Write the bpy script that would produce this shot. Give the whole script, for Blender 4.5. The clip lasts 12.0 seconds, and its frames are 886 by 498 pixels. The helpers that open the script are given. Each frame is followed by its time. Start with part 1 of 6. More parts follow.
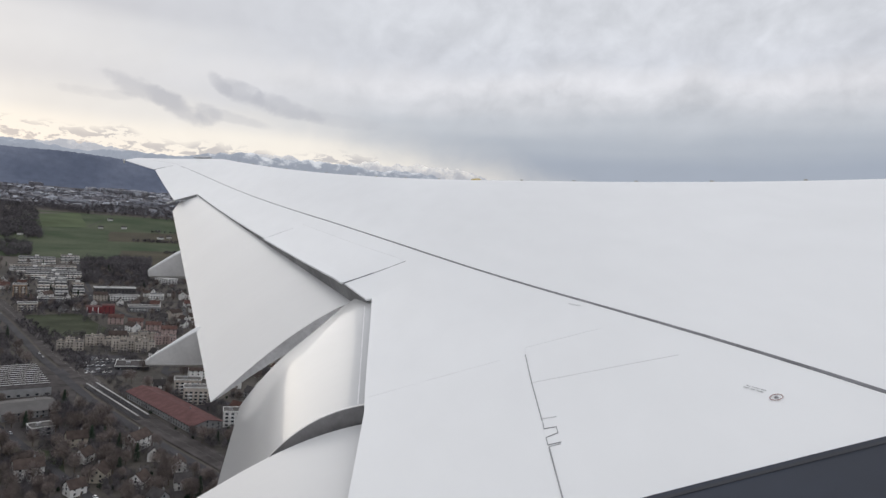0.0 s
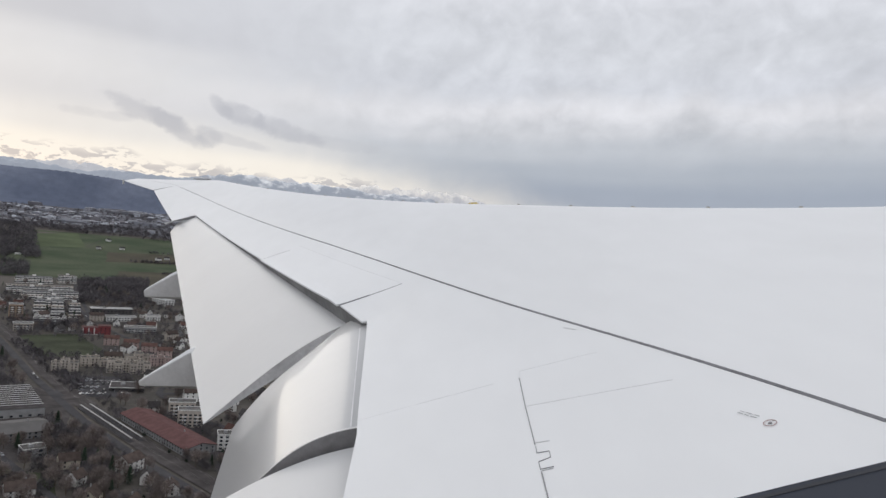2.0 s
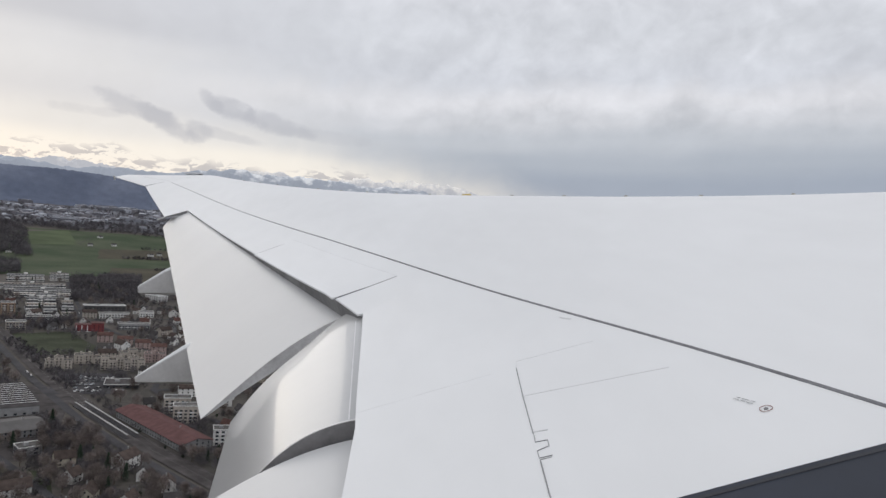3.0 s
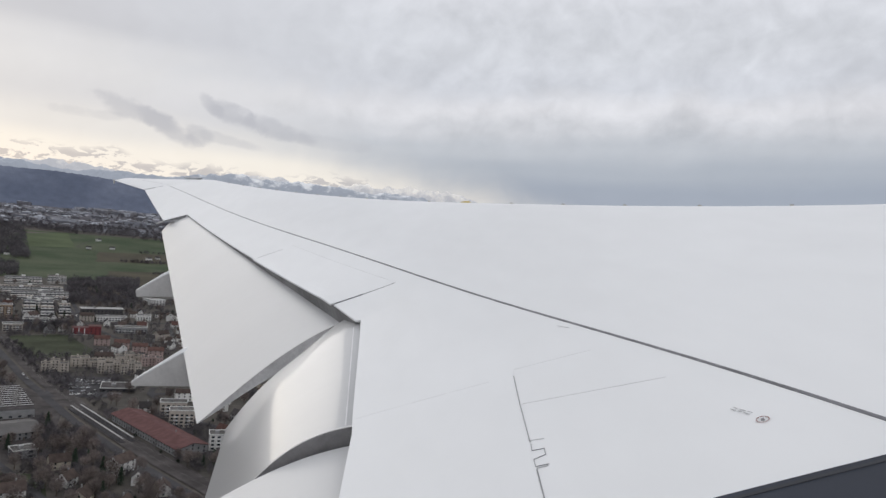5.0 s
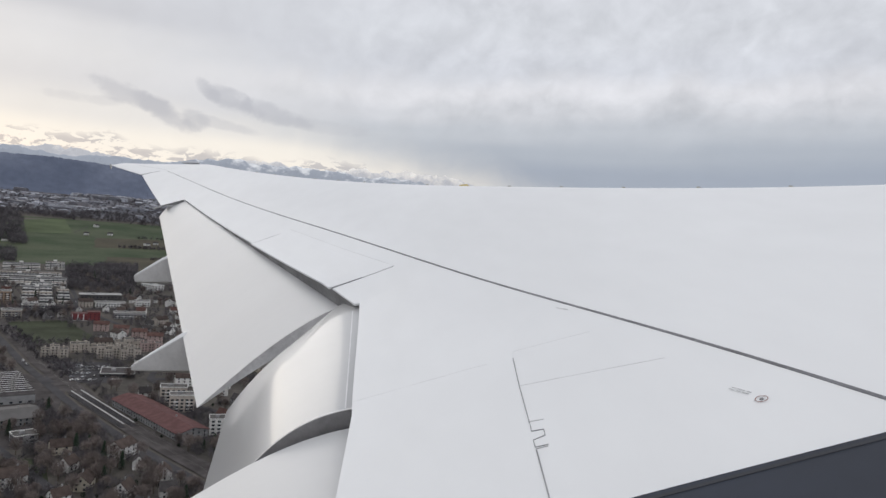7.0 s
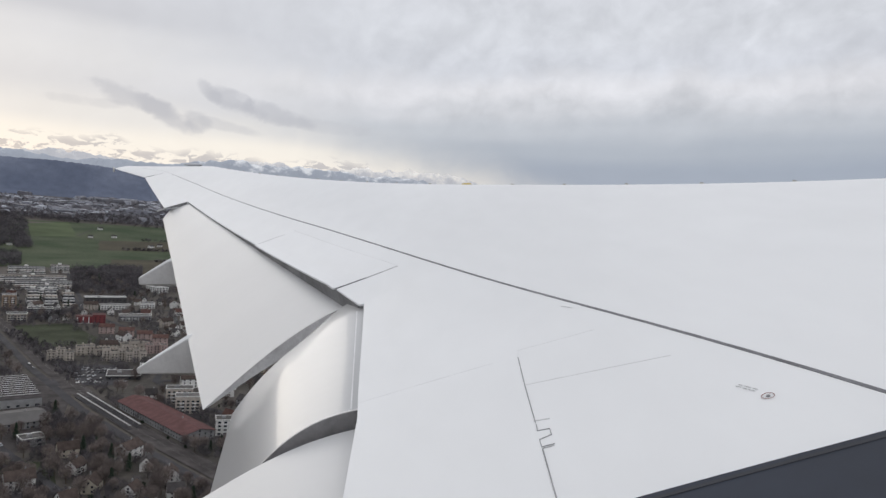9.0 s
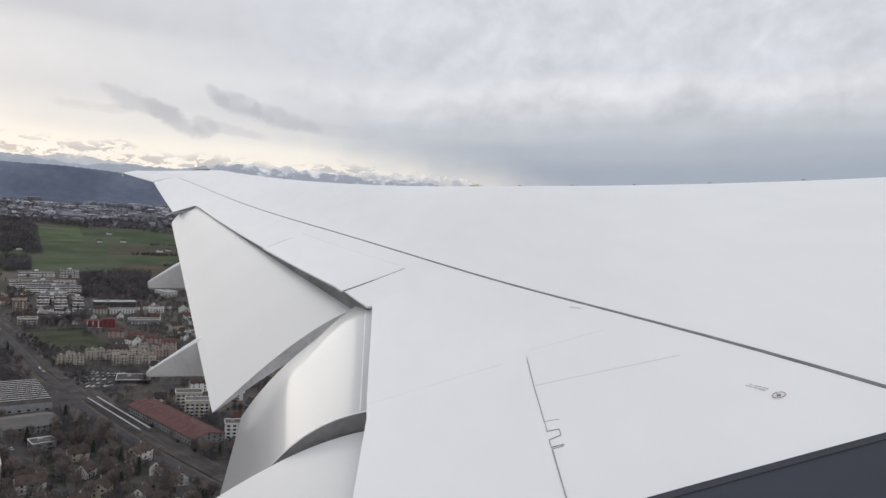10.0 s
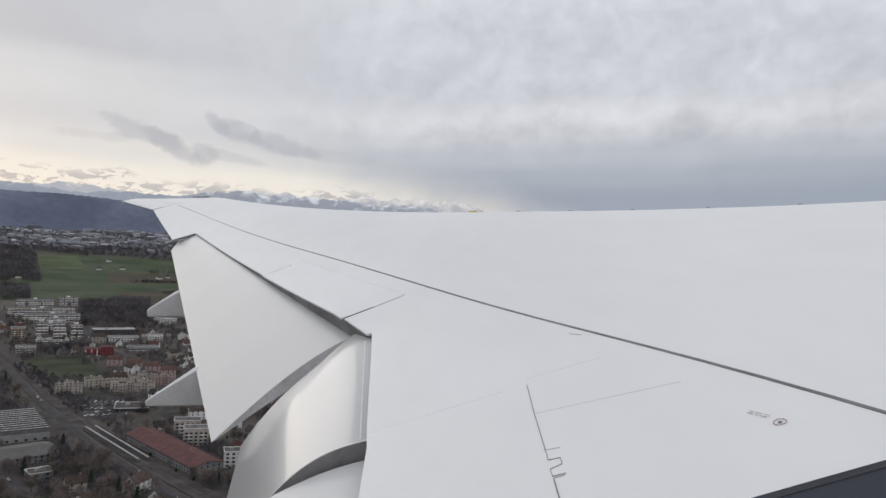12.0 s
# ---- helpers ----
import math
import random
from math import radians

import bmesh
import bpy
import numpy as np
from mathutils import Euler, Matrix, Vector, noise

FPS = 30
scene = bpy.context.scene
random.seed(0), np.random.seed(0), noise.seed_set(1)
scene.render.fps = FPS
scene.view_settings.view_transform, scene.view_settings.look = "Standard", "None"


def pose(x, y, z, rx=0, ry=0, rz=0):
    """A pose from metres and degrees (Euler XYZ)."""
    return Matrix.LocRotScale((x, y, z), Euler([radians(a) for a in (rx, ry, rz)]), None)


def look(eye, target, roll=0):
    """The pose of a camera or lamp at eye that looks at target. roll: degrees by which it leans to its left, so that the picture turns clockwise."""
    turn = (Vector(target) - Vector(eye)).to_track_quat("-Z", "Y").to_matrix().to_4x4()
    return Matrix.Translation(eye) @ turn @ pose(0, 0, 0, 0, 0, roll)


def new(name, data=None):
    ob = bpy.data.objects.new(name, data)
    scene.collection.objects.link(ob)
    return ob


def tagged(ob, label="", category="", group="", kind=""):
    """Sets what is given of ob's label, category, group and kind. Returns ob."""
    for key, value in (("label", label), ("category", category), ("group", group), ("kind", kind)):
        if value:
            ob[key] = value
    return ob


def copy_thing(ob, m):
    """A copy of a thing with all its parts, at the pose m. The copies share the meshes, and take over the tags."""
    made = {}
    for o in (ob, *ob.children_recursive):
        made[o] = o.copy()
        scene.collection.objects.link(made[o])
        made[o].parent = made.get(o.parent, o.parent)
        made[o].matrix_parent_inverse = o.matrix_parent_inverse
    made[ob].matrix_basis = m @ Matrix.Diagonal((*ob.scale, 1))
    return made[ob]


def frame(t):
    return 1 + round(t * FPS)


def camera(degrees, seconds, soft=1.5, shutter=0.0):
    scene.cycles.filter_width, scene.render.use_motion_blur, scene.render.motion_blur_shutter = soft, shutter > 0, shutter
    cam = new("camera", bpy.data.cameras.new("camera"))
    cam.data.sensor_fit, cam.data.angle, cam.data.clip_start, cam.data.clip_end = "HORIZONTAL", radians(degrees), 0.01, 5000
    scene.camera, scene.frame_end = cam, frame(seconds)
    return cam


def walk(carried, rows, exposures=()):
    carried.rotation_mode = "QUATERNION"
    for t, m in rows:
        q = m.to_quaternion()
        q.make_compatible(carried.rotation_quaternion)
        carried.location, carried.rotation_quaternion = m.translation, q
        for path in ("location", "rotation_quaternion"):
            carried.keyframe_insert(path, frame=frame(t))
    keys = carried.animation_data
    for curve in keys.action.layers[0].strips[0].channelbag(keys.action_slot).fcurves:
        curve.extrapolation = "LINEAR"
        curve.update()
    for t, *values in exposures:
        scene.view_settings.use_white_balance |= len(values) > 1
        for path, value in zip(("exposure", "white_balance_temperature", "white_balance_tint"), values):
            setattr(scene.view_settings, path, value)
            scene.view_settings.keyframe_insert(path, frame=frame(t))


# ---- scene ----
cam = camera(62.0, 12.0, 1.45)

EYE = Vector((0.0, 0.0, 190.0))      # the seat by the cabin window, 190 m over the town
# seconds, small shifts of the held camera in metres, turns in degrees
PATH = [
    (0.0, -0.001, 0.003, 0.010, 86.163, -5.483, -3.838),
    (0.5, 0.002, -0.008, 0.005, 87.028, -6.069, -3.617),
    (1.0, 0.003, -0.017, 0.005, 87.685, -6.378, -3.611),
    (1.5, 0.016, 0.001, 0.004, 87.856, -6.375, -3.745),
    (2.0, 0.022, -0.002, -0.001, 88.047, -6.109, -3.948),
    (2.5, 0.001, -0.009, 0.005, 87.536, -5.435, -4.339),
    (3.0, 0.005, -0.010, -0.003, 87.472, -5.300, -4.513),
    (5.0, 0.003, -0.017, 0.000, 88.012, -5.939, -4.597),
    (5.5, 0.006, -0.012, -0.002, 87.580, -5.630, -4.908),
    (6.0, 0.010, -0.008, -0.009, 87.672, -6.094, -4.709),
    (6.5, 0.003, -0.011, -0.007, 87.563, -6.156, -4.704),
    (7.0, 0.002, -0.008, -0.013, 86.792, -5.659, -4.742),
    (7.5, 0.006, -0.009, -0.012, 86.411, -5.503, -4.981),
    (9.5, 0.000, 0.000, -0.000, 86.740, -4.593, -4.239),
    (10.0, -0.001, -0.002, -0.012, 86.794, -4.517, -3.944),
    (10.5, -0.004, -0.005, -0.006, 86.283, -4.329, -4.299),
    (11.0, 0.009, -0.003, -0.004, 86.870, -4.497, -4.759),
    (11.5, 0.002, -0.009, 0.004, 87.933, -4.335, -4.686),
    (12.0, -0.001, -0.016, 0.009, 88.728, -4.067, -4.000),
]
walk(cam, [(t, pose(EYE.x + x, EYE.y + y, EYE.z + z, rx, ry, rz)) for t, x, y, z, rx, ry, rz in PATH],
     [(0.0, 0.0), (3.0, -0.02), (5.0, -0.03), (6.5, -0.02), (7.5, 0.01), (9.5, 0.0), (10.5, 0.03), (11.0, 0.03), (11.5, -0.07), (12.0, -0.12)])

# ---- light: a closed winter cloud cover, brighter and warmer towards the low sun ----
SUN_AZ, SUN_EL = -34.0, 11.0         # degrees from +y towards +x, and over the horizon

# dark scraps under the cover: azimuth, height, half length, half width, slope, depth
SCRAPS = (
    (-21.51, 5.09, 2.31, 0.31, -0.2, 0.22),
    (-18.5, 5.62, 2.6, 0.62, -15.5, 0.5),
    (-16.32, 4.85, 2.18, 0.66, -22.3, 0.55),
    (-14.39, 4.71, 1.09, 0.66, -35.1, 0.45),
    (-12.29, 4.48, 2.1, 0.35, -7.4, 0.32),
    (-13.53, 6.84, 1.09, 0.44, -34.2, 0.45),
    (-11.62, 6.21, 2.02, 0.66, -21.5, 0.55),
    (-8.93, 5.69, 2.6, 0.62, -9.3, 0.5),
    (-4.92, 5.19, 3.57, 0.44, -2.6, 0.22),
)


def build_world():
    w = bpy.data.worlds.new("sky")
    scene.world = w
    w.use_nodes = True
    nt = w.node_tree
    nt.nodes.clear()
    N, L = nt.nodes.new, nt.links.new

    def mth(op, a, b=None, c=None, clamp=False):
        n = N("ShaderNodeMath")
        n.operation, n.use_clamp = op, clamp
        for i, v in enumerate((a, b, c)):
            if v is None:
                continue
            if isinstance(v, (int, float)):
                n.inputs[i].default_value = v
            else:
                L(v, n.inputs[i])
        return n.outputs[0]

    def ramp(v, lo, hi):
        n = N("ShaderNodeMapRange")
        n.interpolation_type = "SMOOTHSTEP"
        L(v, n.inputs[0])
        n.inputs[1].default_value, n.inputs[2].default_value = lo, hi
        return n.outputs[0]

    def mix(f, a, b):
        n = N("ShaderNodeMix")
        n.data_type = "RGBA"
        if isinstance(f, float):
            n.inputs[0].default_value = f
        else:
            L(f, n.inputs[0])
        for s, v in ((6, a), (7, b)):
            if isinstance(v, tuple):
                n.inputs[s].default_value = (*v, 1)
            else:
                L(v, n.inputs[s])
        return n.outputs[2]

    def noise_tex(vec, scale, detail, rough, dist=0.0):
        n = N("ShaderNodeTexNoise")
        n.inputs["Scale"].default_value, n.inputs["Detail"].default_value = scale, detail
        n.inputs["Roughness"].default_value, n.inputs["Distortion"].default_value = rough, dist
        L(vec, n.inputs["Vector"])
        return n.outputs[0]

    def vec3(x, y, z):
        n = N("ShaderNodeCombineXYZ")
        for i, v in enumerate((x, y, z)):
            if isinstance(v, (int, float)):
                n.inputs[i].default_value = v
            else:
                L(v, n.inputs[i])
        return n.outputs[0]

    tc = N("ShaderNodeTexCoord")
    sep = N("ShaderNodeSeparateXYZ")
    L(tc.outputs["Generated"], sep.inputs[0])
    sx, sy, sz = sep.outputs
    az = mth("MULTIPLY", mth("ARCTAN2", sx, sy), 57.2958)
    el = mth("MULTIPLY", mth("ARCSINE", sz), 57.2958)
    # the layer leans a little: its bands climb away from the sun
    lean = mth("SUBTRACT", el, mth("MULTIPLY", mth("SUBTRACT", az, 4.0), 0.07))
    wave = noise_tex(vec3(mth("MULTIPLY", az, 0.035), mth("MULTIPLY", lean, 0.11), 0.0), 1.6, 5.0, 0.5, 0.4)
    lump = noise_tex(vec3(mth("MULTIPLY", az, 0.135), mth("MULTIPLY", lean, 0.155), 2.0), 1.5, 6.0, 0.52, 0.5)
    small = noise_tex(vec3(mth("MULTIPLY", az, 0.13), mth("MULTIPLY", lean, 0.15), 3.0), 4.0, 4.0, 0.5, 0.3)

    def bands(v, stops):
        n = N("ShaderNodeValToRGB")
        n.color_ramp.interpolation = "EASE"
        for i, (p, c) in enumerate(stops):
            q = n.color_ramp.elements[i] if i < 2 else n.color_ramp.elements.new(p / 20)
            q.position, q.color = p / 20, (*c, 1)
        L(mth("MULTIPLY", v, 0.05), n.inputs[0])
        return n.outputs[0]

    # away from the sun: a slate bank low down, bright heads over it, then the mottled under side
    height = mth("ADD", lean, mth("MULTIPLY", mth("SUBTRACT", wave, 0.5), 2.6))
    height = mth("ADD", height, mth("MULTIPLY", mth("SUBTRACT", lump, 0.5), mth("MULTIPLY", ramp(lean, 5.0, 9.0), 3.0)))
    away = bands(height, ((0.0, (0.36, 0.40, 0.475)), (2.6, (0.375, 0.415, 0.485)), (4.2, (0.445, 0.48, 0.535)), (5.8, (0.545, 0.57, 0.61)),
                          (7.2, (0.645, 0.655, 0.685)), (8.7, (0.735, 0.735, 0.76)), (10.6, (0.645, 0.66, 0.70)), (13.2, (0.68, 0.695, 0.73)), (18.0, (0.73, 0.74, 0.775))))
    # towards the sun: the open warm slit, then paler and duller belts
    reach = mth("ADD", el, mth("MULTIPLY", mth("SUBTRACT", wave, 0.5), 2.0))
    toward = bands(reach, ((0.0, (0.84, 0.79, 0.715)), (1.5, (0.935, 0.875, 0.785)), (2.9, (0.92, 0.87, 0.79)), (4.3, (0.79, 0.77, 0.745)), (6.2, (0.695, 0.69, 0.70)),
                           (8.2, (0.73, 0.725, 0.73)), (9.6, (0.715, 0.712, 0.722)), (11.4, (0.60, 0.605, 0.635)), (18.0, (0.62, 0.63, 0.665))))
    turn = mth("ADD", az, mth("MULTIPLY", mth("SUBTRACT", mth("MINIMUM", mth("MAXIMUM", el, 0.0), 6.5), 2.5), 4.2))
    turn = mth("ADD", turn, mth("MULTIPLY", mth("SUBTRACT", lump, 0.5), 14.0))
    cloud = mix(ramp(turn, -8.0, 17.0), toward, away)
    # the sun's side alone is warm: further round the slit closes
    cloud = mix(mth("MULTIPLY", mth("SUBTRACT", 1.0, ramp(az, -110.0, -70.0)), 0.8), cloud, (0.60, 0.61, 0.64))
    # lumps on the under side
    shade = mth("MULTIPLY", mth("SUBTRACT", mth("ADD", mth("MULTIPLY", lump, 0.55), mth("MULTIPLY", small, 0.45)), 0.5), mth("ADD", 0.12, mth("MULTIPLY", mth("MULTIPLY", ramp(az, -16.0, 10.0), ramp(lean, 4.5, 8.5)), 0.62)))
    grain = N("ShaderNodeMix")
    grain.data_type, grain.blend_type = "RGBA", "MULTIPLY"
    grain.inputs[0].default_value = 1.0
    L(cloud, grain.inputs[6])
    tone = mth("ADD", 1.0, shade)
    L(vec3(tone, tone, tone), grain.inputs[7])
    cloud = grain.outputs[2]
    # lighter overhead, as a closed cover is
    cloud = mix(mth("MULTIPLY", ramp(el, 20.0, 60.0), 0.75), cloud, (0.98, 0.98, 1.0))
    # low ragged cloud heads along the horizon, grey against the slit
    heap = noise_tex(vec3(mth("MULTIPLY", az, 0.30), mth("MULTIPLY", el, 0.75), 7.0), 2.6, 6.0, 0.62, 0.5)
    gather = noise_tex(vec3(mth("MULTIPLY", az, 0.16), 0.0, 5.0), 1.5, 2.0, 0.5, 0.0)
    brim = mth("ADD", 1.9, mth("MULTIPLY", mth("SUBTRACT", gather, 0.5), 2.6))
    near_line = mth("MULTIPLY", ramp(el, 0.2, 0.8), mth("SUBTRACT", 1.0, ramp(mth("SUBTRACT", el, brim), 0.0, 0.9)))
    heaps = mth("MULTIPLY", mth("MULTIPLY", ramp(heap, 0.485, 0.56), near_line), mth("SUBTRACT", 1.0, ramp(az, 2.0, 10.0)))
    cloud = mix(mth("MULTIPLY", heaps, 0.8), cloud, (0.475, 0.465, 0.485))
    # torn scraps of dark cloud under the layer
    scrap_noise = noise_tex(vec3(mth("MULTIPLY", az, 0.5), mth("MULTIPLY", el, 0.7), 0.0), 1.15, 4.0, 0.5, 0.3)
    fray = mth("MULTIPLY", mth("SUBTRACT", scrap_noise, 0.5), 4.2)
    for a0, e0, length, width, tilt, deep in SCRAPS:
        c, s = math.cos(radians(tilt)), math.sin(radians(tilt))
        pa, pe = mth("SUBTRACT", az, a0), mth("SUBTRACT", el, e0)
        la = mth("DIVIDE", mth("ADD", mth("MULTIPLY", pa, c), mth("MULTIPLY", pe, s)), length)
        wa = mth("DIVIDE", mth("SUBTRACT", mth("MULTIPLY", pe, c), mth("MULTIPLY", pa, s)), width)
        d = mth("ADD", mth("MULTIPLY", la, la), mth("MULTIPLY", wa, wa))
        m = mth("SUBTRACT", 1.0, ramp(mth("ADD", d, fray), 0.2, 1.9))
        cloud = mix(mth("MULTIPLY", m, deep), cloud, (0.455, 0.465, 0.51))
    tint = N("ShaderNodeMix")
    tint.data_type, tint.blend_type = "RGBA", "MULTIPLY"
    tint.inputs[0].default_value = 1.0
    L(cloud, tint.inputs[6])
    tint.inputs[7].default_value = (0.992, 1.0, 1.022, 1)
    cloud = tint.outputs[2]
    sky = N("ShaderNodeTexSky")
    sky.sky_type, sky.sun_disc = "NISHITA", False
    sky.sun_elevation, sky.sun_rotation = radians(SUN_EL), radians(SUN_AZ)
    clear, cover, both = N("ShaderNodeBackground"), N("ShaderNodeBackground"), N("ShaderNodeMixShader")
    L(sky.outputs[0], clear.inputs[0])
    clear.inputs[1].default_value = 0.12
    L(cloud, cover.inputs[0])
    cover.inputs[1].default_value = 1.0
    both.inputs[0].default_value = 0.98
    L(clear.outputs[0], both.inputs[1])
    L(cover.outputs[0], both.inputs[2])
    out = N("ShaderNodeOutputWorld")
    L(both.outputs[0], out.inputs[0])


build_world()
sun_data = bpy.data.lights.new("sun", "SUN")
sun_data.energy, sun_data.angle, sun_data.color = 0.5, radians(40), (1.0, 0.94, 0.86)
sun = new("sun", sun_data)
a, e = radians(SUN_AZ), radians(SUN_EL)
sun.matrix_world = look((0, 0, 400), (-math.sin(a) * math.cos(e) * 50, -math.cos(a) * math.cos(e) * 50, 400 - math.sin(e) * 50))


# ---- materials ----
def material(name, colour, rough=0.6, metal=0.0, vary=0.12, scale=1.0, fine=12.0, bump=0.0, second=None, spread=0.0, coat=0.0, stretch=(1, 1, 1), glow=0.0, spec=0.5):
    """A surface with two scales of variation; spread: how much alike pieces differ from one another."""
    m = bpy.data.materials.new(name)
    m.use_nodes = True
    nt = m.node_tree
    N, L = nt.nodes.new, nt.links.new
    b = nt.nodes["Principled BSDF"]
    tc, mp = N("ShaderNodeTexCoord"), N("ShaderNodeMapping")
    L(tc.outputs["Object"], mp.inputs[0])
    mp.inputs["Scale"].default_value = stretch
    n1, n2 = N("ShaderNodeTexNoise"), N("ShaderNodeTexNoise")
    for n, s in ((n1, scale), (n2, scale * fine)):
        L(mp.outputs[0], n.inputs["Vector"])
        n.inputs["Scale"].default_value, n.inputs["Detail"].default_value = s, 5.0
    mixn = N("ShaderNodeMix")
    mixn.data_type = "RGBA"
    lo = tuple(c * (1 - vary) for c in colour)
    hi = second or tuple(min(1, c * (1 + vary)) for c in colour)
    mixn.inputs[6].default_value, mixn.inputs[7].default_value = (*lo, 1), (*hi, 1)
    r = N("ShaderNodeMapRange")
    L(n1.outputs[0], r.inputs[0])
    r.inputs[1].default_value, r.inputs[2].default_value = 0.35, 0.65
    L(r.outputs[0], mixn.inputs[0])
    hsv = N("ShaderNodeHueSaturation")
    L(mixn.outputs[2], hsv.inputs["Color"])
    v = N("ShaderNodeMapRange")
    L(n2.outputs[0], v.inputs[0])
    v.inputs[1].default_value, v.inputs[2].default_value = 0.3, 0.7
    v.inputs[3].default_value, v.inputs[4].default_value = 1 - vary * 0.6, 1 + vary * 0.6
    if spread:
        info, sp, mul = N("ShaderNodeObjectInfo"), N("ShaderNodeMapRange"), N("ShaderNodeMath")
        L(info.outputs["Random"], sp.inputs[0])
        sp.inputs[3].default_value, sp.inputs[4].default_value = 1 - spread, 1 + spread
        mul.operation = "MULTIPLY"
        L(v.outputs[0], mul.inputs[0])
        L(sp.outputs[0], mul.inputs[1])
        L(mul.outputs[0], hsv.inputs["Value"])
    else:
        L(v.outputs[0], hsv.inputs["Value"])
    L(hsv.outputs[0], b.inputs["Base Color"])
    b.inputs["Roughness"].default_value, b.inputs["Metallic"].default_value = rough, metal
    b.inputs["Specular IOR Level"].default_value = spec
    b.inputs["Coat Weight"].default_value, b.inputs["Coat Roughness"].default_value = coat, 0.06
    # far hill only: emission stands in for haze-light
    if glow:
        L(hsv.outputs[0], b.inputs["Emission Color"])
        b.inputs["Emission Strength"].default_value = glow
    if bump:
        bn = N("ShaderNodeBump")
        bn.inputs["Strength"].default_value, bn.inputs["Distance"].default_value = bump, 0.05
        L(n2.outputs[0], bn.inputs["Height"])
        L(bn.outputs[0], b.inputs["Normal"])
    return m


def island_material(name, colours, rough=0.8):
    """Every loose piece of a joined mesh takes its own colour out of a few."""
    m = bpy.data.materials.new(name)
    m.use_nodes = True
    nt = m.node_tree
    b = nt.nodes["Principled BSDF"]
    geo, cr = nt.nodes.new("ShaderNodeNewGeometry"), nt.nodes.new("ShaderNodeValToRGB")
    cr.color_ramp.interpolation = "CONSTANT"
    for i, c in enumerate(colours):
        p = i / len(colours)
        el = cr.color_ramp.elements[i] if i < 2 else cr.color_ramp.elements.new(p)
        el.position, el.color = p, (*c, 1)
    nt.links.new(geo.outputs["Random Per Island"], cr.inputs[0])
    nt.links.new(cr.outputs[0], b.inputs["Base Color"])
    b.inputs["Roughness"].default_value = rough
    return m


WING_PAINT = material("wing_paint", (0.805, 0.817, 0.826), 0.55, vary=0.025, scale=0.35, fine=9.0, coat=0.0, stretch=(1.0, 0.35, 1.0))
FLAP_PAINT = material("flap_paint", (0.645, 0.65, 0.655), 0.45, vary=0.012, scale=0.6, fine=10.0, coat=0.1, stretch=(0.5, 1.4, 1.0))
PANEL_SEAL = material("panel_seal", (0.30, 0.30, 0.31), 0.7, vary=0.15, scale=3.0)
SEAL = material("seam_seal", (0.17, 0.17, 0.185), 0.7, vary=0.2, scale=3.0)
PALE_SEAL = material("pale_seam", (0.785, 0.795, 0.805), 0.6, vary=0.05, scale=3.0)
FAINT_SEAL = material("faint_seam", (0.70, 0.705, 0.715), 0.6, vary=0.1, scale=3.0)
# shade inside the flap gaps, put into one dark colour
GAP_SHADE = material("gap_shade", (0.21, 0.21, 0.215), 0.55, vary=0.3, scale=2.0, fine=6.0)
# end grey set pale to offset the shade the ribs stand in
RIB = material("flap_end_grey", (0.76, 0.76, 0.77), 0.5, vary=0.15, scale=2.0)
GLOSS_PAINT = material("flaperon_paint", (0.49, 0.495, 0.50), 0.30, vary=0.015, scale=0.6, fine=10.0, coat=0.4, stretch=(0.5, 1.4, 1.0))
THIN_SEAL = material("thin_seam", (0.47, 0.47, 0.48), 0.6, vary=0.1, scale=3.0)
# the same end grey with the slot's shade painted in
RIB_SHADED = material("flap_end_grey_shaded", (0.26, 0.255, 0.26), 0.5, vary=0.2, scale=2.0)
TIP_GREY = material("lamp_fairing_grey", (0.46, 0.47, 0.49), 0.4, vary=0.1, scale=4.0)
FAIRING = material("fairing_paint", (0.70, 0.695, 0.69), 0.45, vary=0.08, scale=1.5)
SLATE = material("slate_paint", (0.019, 0.025, 0.041), 0.5, vary=0.15, scale=0.8, fine=7.0, spec=0.3)
SLATE_DARK = material("slate_seam", (0.018, 0.020, 0.028), 0.6, vary=0.1, scale=2.0)
HULL = material("hull_paint", (0.72, 0.72, 0.72), 0.35, vary=0.04, scale=0.5)
YELLOW = material("yellow_fitting", (0.52, 0.40, 0.14), 0.5, vary=0.1, scale=5.0)
TAB = material("tab_metal", (0.42, 0.40, 0.36), 0.45, vary=0.15, scale=9.0)
STENCIL = material("stencil_grey", (0.25, 0.25, 0.26), 0.6, vary=0.1, scale=20.0)
STENCIL_RED = material("stencil_red", (0.28, 0.13, 0.12), 0.6, vary=0.1, scale=20.0)

GROUND = material("winter_ground", (0.098, 0.092, 0.084), 0.95, vary=0.3, scale=0.006, fine=30.0, second=(0.118, 0.106, 0.095), spec=0.1)
GREEN = material("winter_crop", (0.058, 0.086, 0.046), 0.95, vary=0.25, scale=0.008, fine=25.0, second=(0.084, 0.098, 0.062), spec=0.1)
CROP = material("young_crop", (0.080, 0.102, 0.054), 0.95, vary=0.2, scale=0.01, fine=25.0, spec=0.1)
GREEN_DARK = material("meadow", (0.062, 0.074, 0.050), 0.95, vary=0.25, scale=0.012, fine=25.0, spec=0.1)
FALLOW = material("fallow_field", (0.078, 0.072, 0.052), 0.95, vary=0.25, scale=0.01, fine=25.0, second=(0.088, 0.078, 0.056), spec=0.1)
LAWN = material("lawn", (0.052, 0.059, 0.038), 0.95, vary=0.25, scale=0.03, fine=12.0, spec=0.1)
ASPHALT = material("asphalt", (0.064, 0.062, 0.066), 0.9, vary=0.2, scale=0.05, fine=20.0, spec=0.1)
